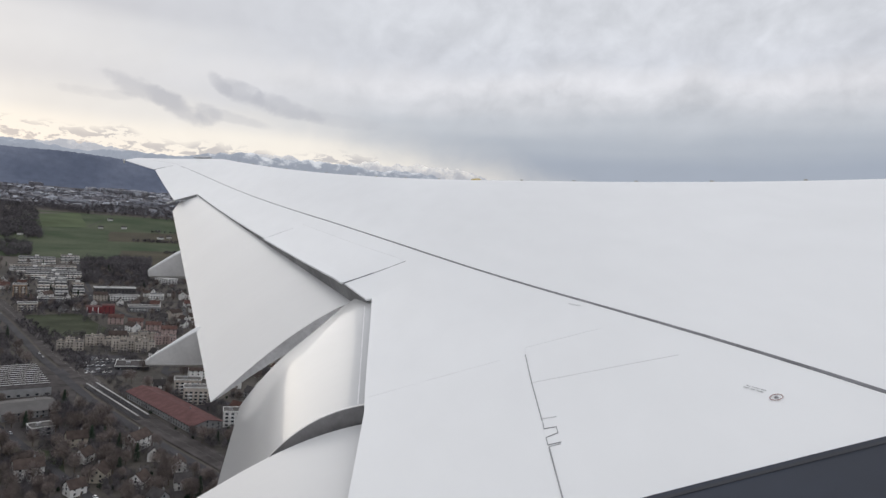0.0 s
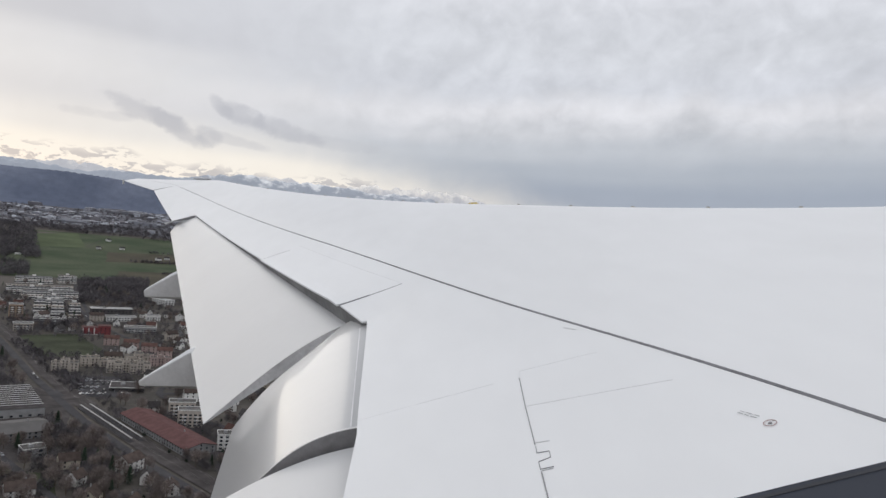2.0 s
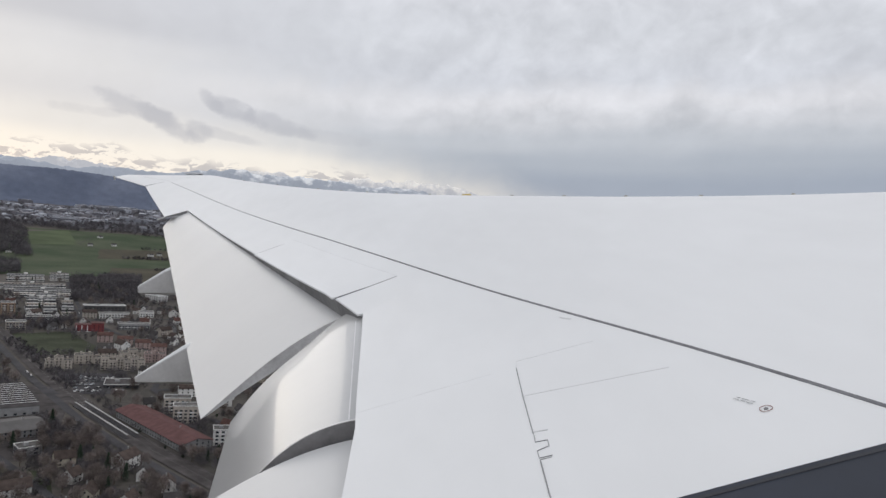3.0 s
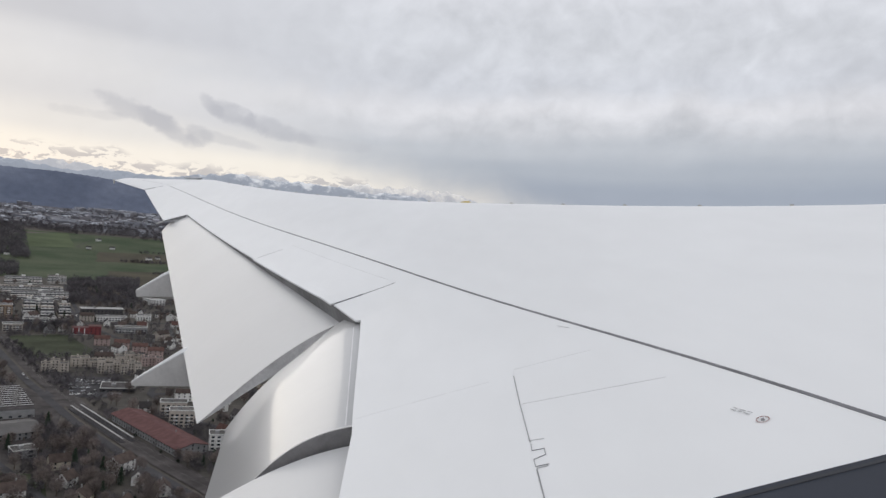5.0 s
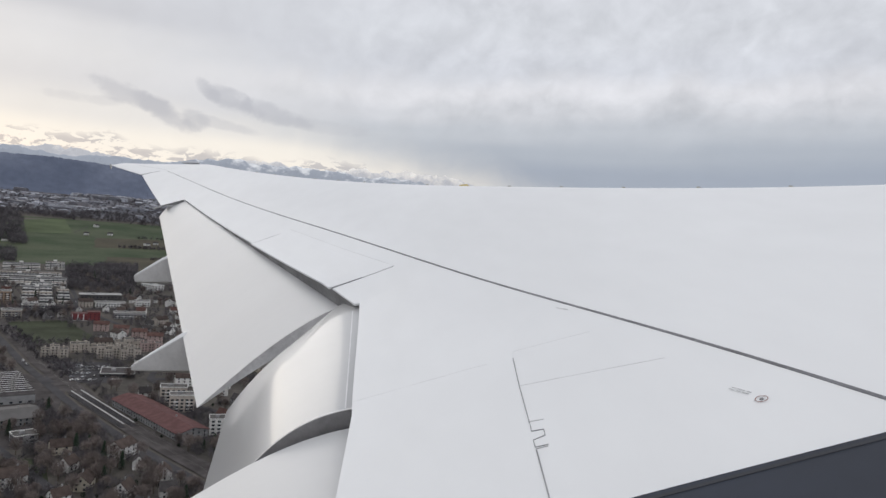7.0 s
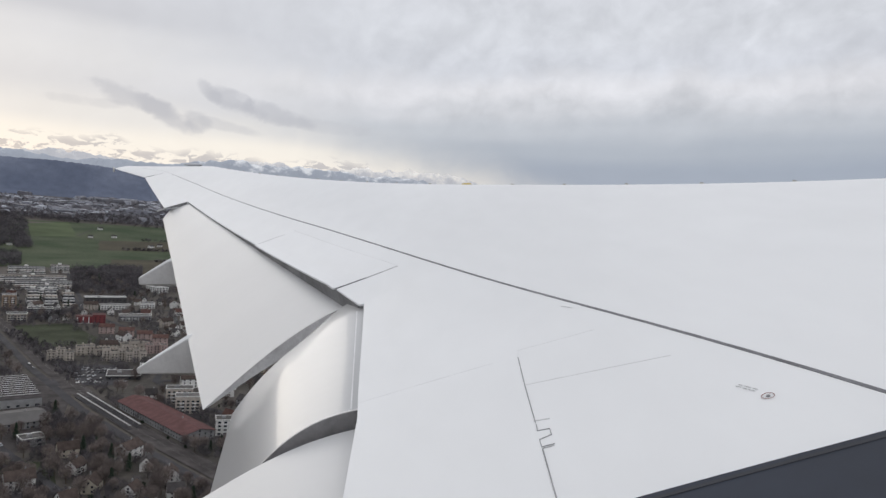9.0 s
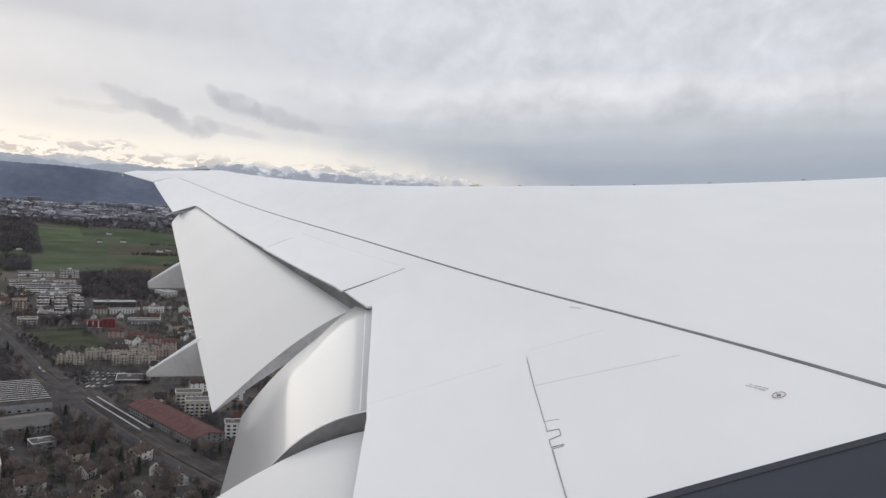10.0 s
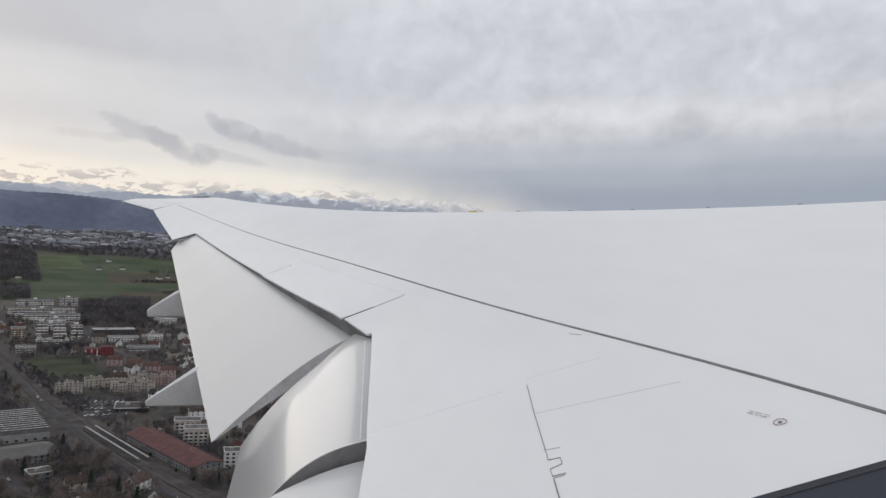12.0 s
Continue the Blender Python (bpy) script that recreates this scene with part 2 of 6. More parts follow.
BALLAST = material("rail_ballast", (0.074, 0.067, 0.066), 0.95, vary=0.3, scale=0.08, fine=20.0, spec=0.1)
CONCRETE = material("concrete", (0.33, 0.33, 0.32), 0.9, vary=0.15, scale=0.1, fine=15.0, spec=0.1)
STEEL = material("rail_steel", (0.16, 0.15, 0.145), 0.5, metal=0.5, vary=0.2, scale=0.3)
# blue-grey haze is put into this colour, and a glow lifts it
HAZY_FOREST = material("hazy_hill_forest", (0.060, 0.071, 0.102), 0.95, vary=0.16, scale=0.0028, fine=9.0, second=(0.076, 0.087, 0.118), glow=0.98, spec=0.1)
TWIGS = material("bare_twigs", (0.190, 0.160, 0.148), 0.95, vary=0.3, scale=0.4, fine=5.0, spread=0.3, spec=0.1)
WOOD = material("wood_twigs", (0.128, 0.119, 0.125), 0.95, vary=0.35, scale=0.02, fine=8.0, spec=0.1)
BARK = material("bark", (0.12, 0.095, 0.075), 0.95, vary=0.3, scale=2.0, spec=0.1)
NEEDLES = material("needles", (0.034, 0.050, 0.034), 0.95, vary=0.35, scale=0.8, fine=5.0, spread=0.25, spec=0.1)
PLASTER = {
    "white": material("white_plaster", (0.73, 0.72, 0.695), 0.9, vary=0.1, scale=0.2, fine=12.0, spread=0.12),
    "cream": material("cream_plaster", (0.52, 0.47, 0.38), 0.9, vary=0.12, scale=0.2, fine=12.0, spread=0.15),
    "pink": material("pink_plaster", (0.41, 0.315, 0.29), 0.9, vary=0.12, scale=0.2, fine=12.0, spread=0.12),
    "grey": material("grey_plaster", (0.30, 0.30, 0.30), 0.9, vary=0.12, scale=0.2, fine=12.0, spread=0.15),
    "beige": material("beige_plaster", (0.44, 0.395, 0.345), 0.9, vary=0.12, scale=0.2, fine=12.0, spread=0.1),
    # dark walls; on the terrace flats it paints the loggias' shade
    "dark": material("dark_wall_and_loggia_shade", (0.085, 0.080, 0.080), 0.9, vary=0.2, scale=0.3, fine=12.0, spread=0.3),
    "orange": material("orange_plaster", (0.34, 0.25, 0.18), 0.9, vary=0.12, scale=0.2, fine=12.0),
    "red": material("red_cladding", (0.20, 0.042, 0.046), 0.7, vary=0.12, scale=0.2, fine=12.0),
}
TILES = {
    "brown": material("brown_tiles", (0.080, 0.062, 0.055), 0.9, vary=0.25, scale=0.3, fine=14.0, spread=0.25, spec=0.1),
    "red": material("red_tiles", (0.105, 0.062, 0.054), 0.9, vary=0.25, scale=0.3, fine=14.0, spread=0.2, spec=0.1),
    "dark": material("dark_tiles", (0.065, 0.060, 0.060), 0.9, vary=0.25, scale=0.3, fine=14.0, spread=0.25, spec=0.1),
    "rust": material("rust_brown_tiles", (0.125, 0.066, 0.064), 0.9, vary=0.14, scale=0.2, fine=14.0, spec=0.1),
    "gravel": material("roof_gravel", (0.12, 0.115, 0.11), 0.95, vary=0.25, scale=0.15, fine=18.0, spread=0.2, spec=0.1),
    "sheet": material("grey_roof_sheet", (0.115, 0.110, 0.108), 0.7, vary=0.12, scale=0.1, fine=18.0, spec=0.1),
    "pale": material("pale_roof_sheet", (0.34, 0.34, 0.335), 0.7, vary=0.15, scale=0.1, fine=18.0, spec=0.1),
}
GLASS = material("window_glass", (0.035, 0.040, 0.048), 0.12, vary=0.2, scale=0.5, spread=0.3)
FRAME_WHITE = material("white_frame", (0.74, 0.74, 0.725), 0.6, vary=0.05, scale=2.0)
# wall colours of the far houses, with a bluish haze mixed in
HAZED_TOWN = island_material("hazed_town_walls", [(0.15, 0.15, 0.17), (0.30, 0.31, 0.345), (0.21, 0.20, 0.21), (0.40, 0.415, 0.455), (0.19, 0.195, 0.22), (0.26, 0.25, 0.265), (0.50, 0.515, 0.56), (0.17, 0.165, 0.185)])
CAR_PAINT = material("car_paint", (0.30, 0.31, 0.33), 0.3, vary=0.05, scale=1.0, spread=0.9, coat=0.5)
CAR_WHITE = material("white_car_paint", (0.70, 0.70, 0.70), 0.3, vary=0.04, scale=1.0, coat=0.5)
# ground between the far houses, haze painted in as blue-grey
HAZED_TOWN_GROUND = material("hazed_town_ground", (0.145, 0.147, 0.165), 0.95, vary=0.25, scale=0.01, fine=12.0, spec=0.1)
RUBBER = material("rubber", (0.02, 0.02, 0.02), 0.9, vary=0.1, scale=5.0)


# rock and snow by height; the emission stands in for haze-light
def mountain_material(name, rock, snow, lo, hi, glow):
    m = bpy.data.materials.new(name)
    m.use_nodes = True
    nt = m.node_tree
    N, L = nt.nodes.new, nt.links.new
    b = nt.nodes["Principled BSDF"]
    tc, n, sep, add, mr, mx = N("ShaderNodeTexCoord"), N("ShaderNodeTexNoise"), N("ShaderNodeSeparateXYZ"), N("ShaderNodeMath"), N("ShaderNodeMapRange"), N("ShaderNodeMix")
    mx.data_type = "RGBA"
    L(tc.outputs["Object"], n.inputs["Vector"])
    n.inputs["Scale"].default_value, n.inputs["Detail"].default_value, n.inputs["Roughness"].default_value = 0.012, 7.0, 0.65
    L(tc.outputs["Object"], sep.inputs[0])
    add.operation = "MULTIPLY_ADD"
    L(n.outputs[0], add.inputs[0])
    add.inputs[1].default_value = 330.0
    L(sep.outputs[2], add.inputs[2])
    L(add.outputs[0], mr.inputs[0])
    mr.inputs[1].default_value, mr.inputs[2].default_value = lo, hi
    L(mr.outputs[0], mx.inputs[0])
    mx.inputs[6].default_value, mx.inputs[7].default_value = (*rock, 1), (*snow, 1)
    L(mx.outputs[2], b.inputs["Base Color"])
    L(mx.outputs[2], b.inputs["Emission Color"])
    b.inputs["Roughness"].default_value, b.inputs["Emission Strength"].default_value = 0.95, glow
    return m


# distance haze is painted in: paled rock, bluish woods, both made to glow
SNOW_PEAKS = mountain_material("hazy_snowy_peaks", (0.47, 0.47, 0.485), (0.74, 0.71, 0.665), 500.0, 580.0, 0.42)
FOOTHILLS = mountain_material("hazy_foothill_woods", (0.30, 0.325, 0.37), (0.64, 0.65, 0.665), 480.0, 530.0, 0.4)


# ---- mesh helpers ----
def smooth(v, lo, hi):
    t = min(max((v - lo) / (hi - lo), 0.0), 1.0)
    return t * t * (3 - 2 * t)


def mesh_part(name, verts, faces, mat, parent=None, label="", smooth=False):
    me = bpy.data.meshes.new(name)
    me.from_pydata([tuple(map(float, v)) for v in verts], [], faces)
    me.materials.append(mat)
    if smooth:
        me.shade_smooth()
        me.set_sharp_from_angle(angle=radians(35))
    me.update()
    ob = new(name, me)
    if parent:
        ob.parent = parent
    if label:
        ob["label"] = label
    return ob


def part(name, bm, mat, parent=None, label="", smooth=False):
    me = bpy.data.meshes.new(name)
    bmesh.ops.recalc_face_normals(bm, faces=bm.faces)
    bm.to_mesh(me)
    bm.free()
    me.materials.append(mat)
    if smooth:
        me.shade_smooth()
        me.set_sharp_from_angle(angle=radians(35))
    ob = new(name, me)
    if parent:
        ob.parent = parent
    if label:
        ob["label"] = label
    return ob


def box(bm, x0, x1, y0, y1, z0, z1):
    v = [bm.verts.new(p) for p in ((x0, y0, z0), (x1, y0, z0), (x1, y1, z0), (x0, y1, z0), (x0, y0, z1), (x1, y0, z1), (x1, y1, z1), (x0, y1, z1))]
    for f in ((0, 3, 2, 1), (4, 5, 6, 7), (0, 1, 5, 4), (1, 2, 6, 5), (2, 3, 7, 6), (3, 0, 4, 7)):
        bm.faces.new([v[i] for i in f])
    return v


def empty(name, m, label, category, group="", kind=""):
    ob = new(name)
    ob.matrix_world = m
    return tagged(ob, label, category, group, kind)


def loft(rings, close_ends=True):
    """Verts and faces of a skin over closed rings of equal length."""
    n = len(rings[0])
    verts = [p for r in rings for p in r]
    faces = [(i * n + j, i * n + (j + 1) % n, (i + 1) * n + (j + 1) % n, (i + 1) * n + j) for i in range(len(rings) - 1) for j in range(n)]
    if close_ends:
        faces += [tuple(range(n))[::-1], tuple(range((len(rings) - 1) * n, len(rings) * n))]
    return verts, faces


# ---- the airliner: its port wing, seen from a window behind it ----
# Its own axes: x to the nose, y out along the wing, z up; origin where the cabin centre line meets the wing's root.
SEAT_X, SEAT_Y = -12.8, 3.1
airliner = empty("airliner", Matrix.Translation(EYE) @ pose(0, 0, 0, 0, -10.0, 0) @ Matrix.Translation((-SEAT_X, -SEAT_Y, 0)),
                 "white twin-aisle airliner climbing with its flaps lowered", "aircraft")


def lead(y):
    return -0.687 * (y - 3.1) if y < 29.5 else -18.137 - 1.5 * (y - 29.5) + 0.02 * (y - 29.5) ** 2


def trail(y):
    if y < 29.5:
        return -13.5 - 0.042 * (y - 3.1) - 0.298 * math.log1p(math.exp((y - 10.2) / 0.9))
    return -20.997 - 0.69 * (y - 29.5)


def trail_z(y):
    d = y - 3.1
    return -2.096 + 0.0710 * d + 0.00253 * d * d


def sag(x, y):
    """The skin's aft edge hangs lower round the outer corner of the flaperon."""
    along = min(1.0, max(0.0, (12.32 - y) / 0.96)) if y > 11.36 else smooth(y, 8.9, 11.36)
    return 0.085 * along * smooth(-x, 12.35, 13.2)


def top(x, y):
    """The height of the wing's upper skin."""
    c = lead(y) - trail(y)
    u = min(max((lead(y) - x) / c, 0.0), 1.0)
    t = min(abs(u - 0.35) / (0.65 if u > 0.35 else 0.35), 1.0)
    return trail_z(y) - sag(x, y) + c * (0.15 - 0.05 * (y - 3.1) / 26 - 0.0017 * max(0.0, y - 15.5)) * (1 - (t ** 1.3 if u > 0.35 else t ** 2.5))


def fixed_edge(y):
    """Where the fixed skin ends ahead of the flaps."""
    if y < 8.5:
        return -13.12 - 0.05 * (8.5 - y)
    if y < 11.35:
        return -13.14
    if y < 23.0:
        return -13.46 - 0.408 * (y - 12.0)
    return trail(y) + 0.01


def wing_ring(y, edge):
    ring = []
    xl, n = lead(y), 90
    for i in range(n):                       # upper skin, from its aft edge to the nose
        s = i / (n - 1)
        x = edge + (xl - edge) * (1 - (1 - s) ** 1.6)
        ring.append((x, y, top(x, y)))
    c = xl - trail(y)
    tail = top(edge, y) - 0.018
    for i in range(1, 16):                   # under side, back again
        s = i / 15
        x = xl + (edge - xl) * s
        drop = 0.075 * c * math.sin(math.pi * min(1, s ** 0.7)) * (1 - 0.35 * s)
        base = top(xl, y) * (1 - s) + tail * s
        ring.append((x, y, base - drop))
    return ring


ys = sorted(set([round(float(v), 3) for v in np.linspace(3.3, 29.45, 70)] + [11.34, 11.36, 11.55, 11.83, 12.06, 12.32, 22.99, 23.01]))
verts, faces = loft([wing_ring(y, fixed_edge(y)) for y in ys])
mesh_part("wing_skin", verts, faces, WING_PAINT, airliner, "smooth white painted upper wing skin", smooth=True)
# raked tip
verts, faces = loft([wing_ring(y, trail(y) + 0.004) for y in np.linspace(29.47, 32.35, 18)])
mesh_part("wing_tip", verts, faces, WING_PAINT, airliner, "raked white wing tip", smooth=True)


def strip(name, pts, width, mat, label="", lift=0.004, parent=None):
    """A sealed joint on the skin: a thin bead that follows plan points (x, y)."""
    path = []
    for (xa, ya), (xb, yb) in zip(pts, pts[1:]):
        n = max(2, int(math.hypot(xb - xa, yb - ya) / 0.25))
        path += [(xa + (xb - xa) * i / n, ya + (yb - ya) * i / n) for i in range(n)]
    path.append(pts[-1])
    verts, faces = [], []
    for i, (x, y) in enumerate(path):
        xa, ya = path[max(0, i - 1)]
        xb, yb = path[min(len(path) - 1, i + 1)]
        d = Vector((xb - xa, yb - ya)).normalized()
        nx, ny = -d.y * width / 2, d.x * width / 2
        for s, up in ((-1, -0.01), (-0.8, lift), (0.8, lift), (1, -0.01)):
            px, py = x + nx * s, y + ny * s
            verts.append((px, py, top(px, py) + up))
        if i:
            k = i * 4
            faces += [(k - 4 + j, k - 3 + j, k + 1 + j, k + j) for j in range(3)]
    return mesh_part(name, verts, faces, mat, parent or airliner, label)


def chord(y, u):
    return lead(y) + (trail(y) - lead(y)) * u


# the joint over the rear spar, from the root to the tip
def spar_x(y):
    d = (y - 15) / 10
    return -13.6295 + d * (-4.2348 + d * (-0.4788 + d * (0.4804 + d * (-0.1357 - 0.0512 * d))))


for y0, y1, wide in ((5.2, 14.0, 0.026), (14.0, 18.0, 0.023), (18.0, 21.0, 0.020), (21.0, 24.0, 0.017), (24.0, 28.9, 0.014)):
    strip("spar_joint", [(spar_x(y), y) for y in np.linspace(y0, y1, 20)], wide, SEAL, "dark sealed joint along the rear spar")
# the panels by the root
strip("panel_joint", [(-11.966, 8.21), (-12.02, 7.70), (-12.071, 7.14)], 0.006, PANEL_SEAL, "dark access panel joint")
strip("panel_joint", [(-12.102, 6.82), (-12.17, 6.1)], 0.008, PANEL_SEAL)
strip("panel_joint", [(-12.01, 7.70), (-11.18, 7.36)], 0.004, FAINT_SEAL, lift=0.002)
strip("panel_joint", [(-11.96, 8.24), (-11.94, 8.34), (-11.40, 8.21)], 0.008, PALE_SEAL, lift=0.0015)
strip("panel_joint", [(-13.13, 8.48), (-12.75, 8.40)], 0.004, PALE_SEAL, lift=0.0015)
strip("panel_joint", [(-12.70, 8.389), (-12.45, 8.336)], 0.004, FAINT_SEAL, lift=0.0015)
strip("panel_joint", [(-12.42, 8.33), (-12.14, 8.27)], 0.004, PALE_SEAL, lift=0.0015)
# the small stepped cut-outs in the panel's edge
strip("panel_joint", [(-12.075, 7.17), (-11.99, 7.13)], 0.007, FAINT_SEAL)
strip("hinge_cutout", [(-12.071, 7.12), (-12.082, 7.04), (-12.018, 7.013), (-12.026, 6.94), (-12.094, 6.935), (-12.101, 6.85), (-12.034, 6.83)], 0.0045, PANEL_SEAL)
strip("panel_joint", [(-12.10, 6.83), (-12.04, 6.815)], 0.005, THIN_SEAL)
# tip joint
strip("tip_joint", [(-20.98, 29.44), (-20.62, 29.44)], 0.05, SEAL, "dark joint at the root of the tip", lift=0.008)
strip("tip_joint", [(-20.62, 29.44), (-20.35, 29.44)], 0.03, THIN_SEAL, lift=0.006)
strip("tip_joint", [(-19.92, 28.9), (-20.25, 29.6), (-21.6, 31.3)], 0.02, FAINT_SEAL)
# dark plate over the step beside the outer flap end, standing in for shade
slot = bmesh.new()
rows = []
for x in (-18.54, -18.40, -18.25, -18.10, -17.97):
    lo, hi = top(x, 23.01) - 0.012 - 0.16 * (x + 18.60), top(x, 23.01) - 0.012
    rows.append([slot.verts.new((x, yy, z)) for yy, z in ((22.972, hi), (22.972, lo), (22.988, lo), (22.988, hi))])
for r0, r1 in zip(rows, rows[1:]):
    for k in range(4):
        slot.faces.new((r0[k], r0[(k + 1) % 4], r1[(k + 1) % 4], r1[k]))
slot.faces.new(rows[0])
slot.faces.new(rows[-1][::-1])
part("slot_shade_plate", slot, GAP_SHADE, airliner, "dark plate for the shade beside the flap end")


for y0, y1 in ((12.08, 15.92),):
    k = 0.74 - 0.012 * (y0 - 12)
    # each spoiler is a thin plate lying on the skin
    n, m = 14, 5
    verts, faces = [], []
    for i in range(n + 1):
        y = y0 + 0.012 + (y1 - y0 - 0.024) * i / n
        for j in range(m + 1):
            x = fixed_edge(y) - 0.03 + (k + 0.02) * j / m
            verts.append((x, y, top(max(x, fixed_edge(y)), y) + 0.002 - (0.006 if j == m else 0)))
    for i in range(n):
        for j in range(m):
            a0 = i * (m + 1) + j
            faces.append((a0, a0 + m + 1, a0 + m + 2, a0 + 1))
    nv = len(verts)
    verts += [(x, y, z - 0.022) for x, y, z in verts]
    faces += [tuple(v + nv for v in f)[::-1] for f in faces]
    rim = [i * (m + 1) for i in range(n + 1)] + [n * (m + 1) + j for j in range(1, m + 1)] + [i * (m + 1) + m for i in range(n - 1, -1, -1)] + [j for j in range(m - 1, 0, -1)]
    faces += [(rim[i], rim[(i + 1) % len(rim)], rim[(i + 1) % len(rim)] + nv, rim[i] + nv) for i in range(len(rim))]
    sp = mesh_part("spoiler", verts, faces, WING_PAINT, airliner, smooth=False)
strip("spoiler_gap", [(fixed_edge(12.08), 12.06), (-13.12, 12.068)], 0.016, SEAL, lift=0.008)
strip("spoiler_gap", [(-13.12, 12.068), (-12.72, 12.08)], 0.012, PANEL_SEAL, lift=0.004)
strip("spoiler_gap", [(-12.72, 12.09), (-14.42, 16.1)], 0.009, PALE_SEAL, lift=0.003)
strip("spoiler_gap", [(fixed_edge(15.92), 15.92), (fixed_edge(15.95) + 0.5, 16.0)], 0.016, FAINT_SEAL, lift=0.006)


# ---- flaps ----
def section(p, q, dive, tail_dive, thick, nose, ahead=0.36, astern=0.36, n=30, curl=0):
    """A flap's closed section, all (x, z): a rolled nose, an upper side that leaves p at dive degrees below level and
    reaches the tail q at tail_dive, a hollow under side."""
    a, b = Vector(p), Vector(q)
    c = (b - a).length
    h1 = a + Vector((-math.cos(radians(dive)), -math.sin(radians(dive)))) * c * ahead
    h2 = b + Vector((math.cos(radians(tail_dive)), math.sin(radians(tail_dive)))) * c * astern
    out = []
    for i in range(7):                        # the rolled nose, from below up to p
        an = radians(-80 + 80 * i / 6)
        out.append(a + Vector((nose * math.cos(an), nose * (math.sin(an) - 0.8 * (1 - i / 6)))))
    out[-1] = a + Vector((nose * 0.5, -nose * 0.12))
    for i in range(n + 1):
        s = i / n
        r = 1 - s
        out.append(a * r ** 3 + h1 * 3 * r * r * s + h2 * 3 * r * s * s + b * s ** 3)
    upper = out[7:]
    if curl:                                  # a rolled nose: the first stretch of the upper side bends down ahead
        t = (upper[curl + 1] - upper[curl]).normalized()
        down = Vector((-t.y, t.x)) * (1 if t.x < 0 else -1)
        reach = (upper[curl] - a).length
        for i in range(curl):
            an = math.pi / 2 * (1 - i / curl)
            upper[i] = upper[curl] - t * reach * math.sin(an) + down * reach * 0.22 * (1 - math.cos(an))
        out = [upper[0] + down * 0.02 * (7 - i) + t * 0.01 * (7 - i) for i in range(7)] + upper
    for i in range(1, n):
        s = 1 - i / n
        mid = upper[n - i]
        d = (b - a).normalized()
        out.append(mid - Vector((-d.y, d.x)) * (1 if d.x > 0 else -1) * (0.006 + thick * (4 * s * (1 - s)) ** 0.7 * (1.25 - s)))
    return out


def end_rib(ring, inset, mat, parent, label):
    """The closing plate of a flap's end."""
    return mesh_part("end_rib", [(x, y + inset, z) for x, y, z in ring], [tuple(range(len(ring)))], mat, parent, label)


def flap(name, label, ya, pa, qa, yb, pb, qb, dives, thick, nose, steps=24, paint=FLAP_PAINT, rib=RIB):
    rings = []
    for i in range(steps + 1):
        s = i / steps
        p = (pa[0] + (pb[0] - pa[0]) * s, pa[1] + (pb[1] - pa[1]) * s)
        q = (qa[0] + (qb[0] - qa[0]) * s, qa[1] + (qb[1] - qa[1]) * s)
        y = ya + (yb - ya) * s
        k = 1 - 0.55 * s if name == "outboard_flap" else 1.0
        e = s ** 2.5                          # the camber grows towards the outer end
        rings.append([(v.x, y, v.y) for v in section(p, q, dives[0] + (dives[2] - dives[0]) * e, dives[1] + (dives[3] - dives[1]) * e, thick * k, nose * k, curl=3 if name == "outboard_flap" else 0)])
    verts, faces = loft(rings, close_ends=False)
    f = mesh_part(name, verts, faces, paint, airliner, label, smooth=True)
    for ring, inset in ((rings[0], 0.004), (rings[-1], -0.004)):
        end_rib(ring, inset, rib, f, "grey flap end rib")
    return f


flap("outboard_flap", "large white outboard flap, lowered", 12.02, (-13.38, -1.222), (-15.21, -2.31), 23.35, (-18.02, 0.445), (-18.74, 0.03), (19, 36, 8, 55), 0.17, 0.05)


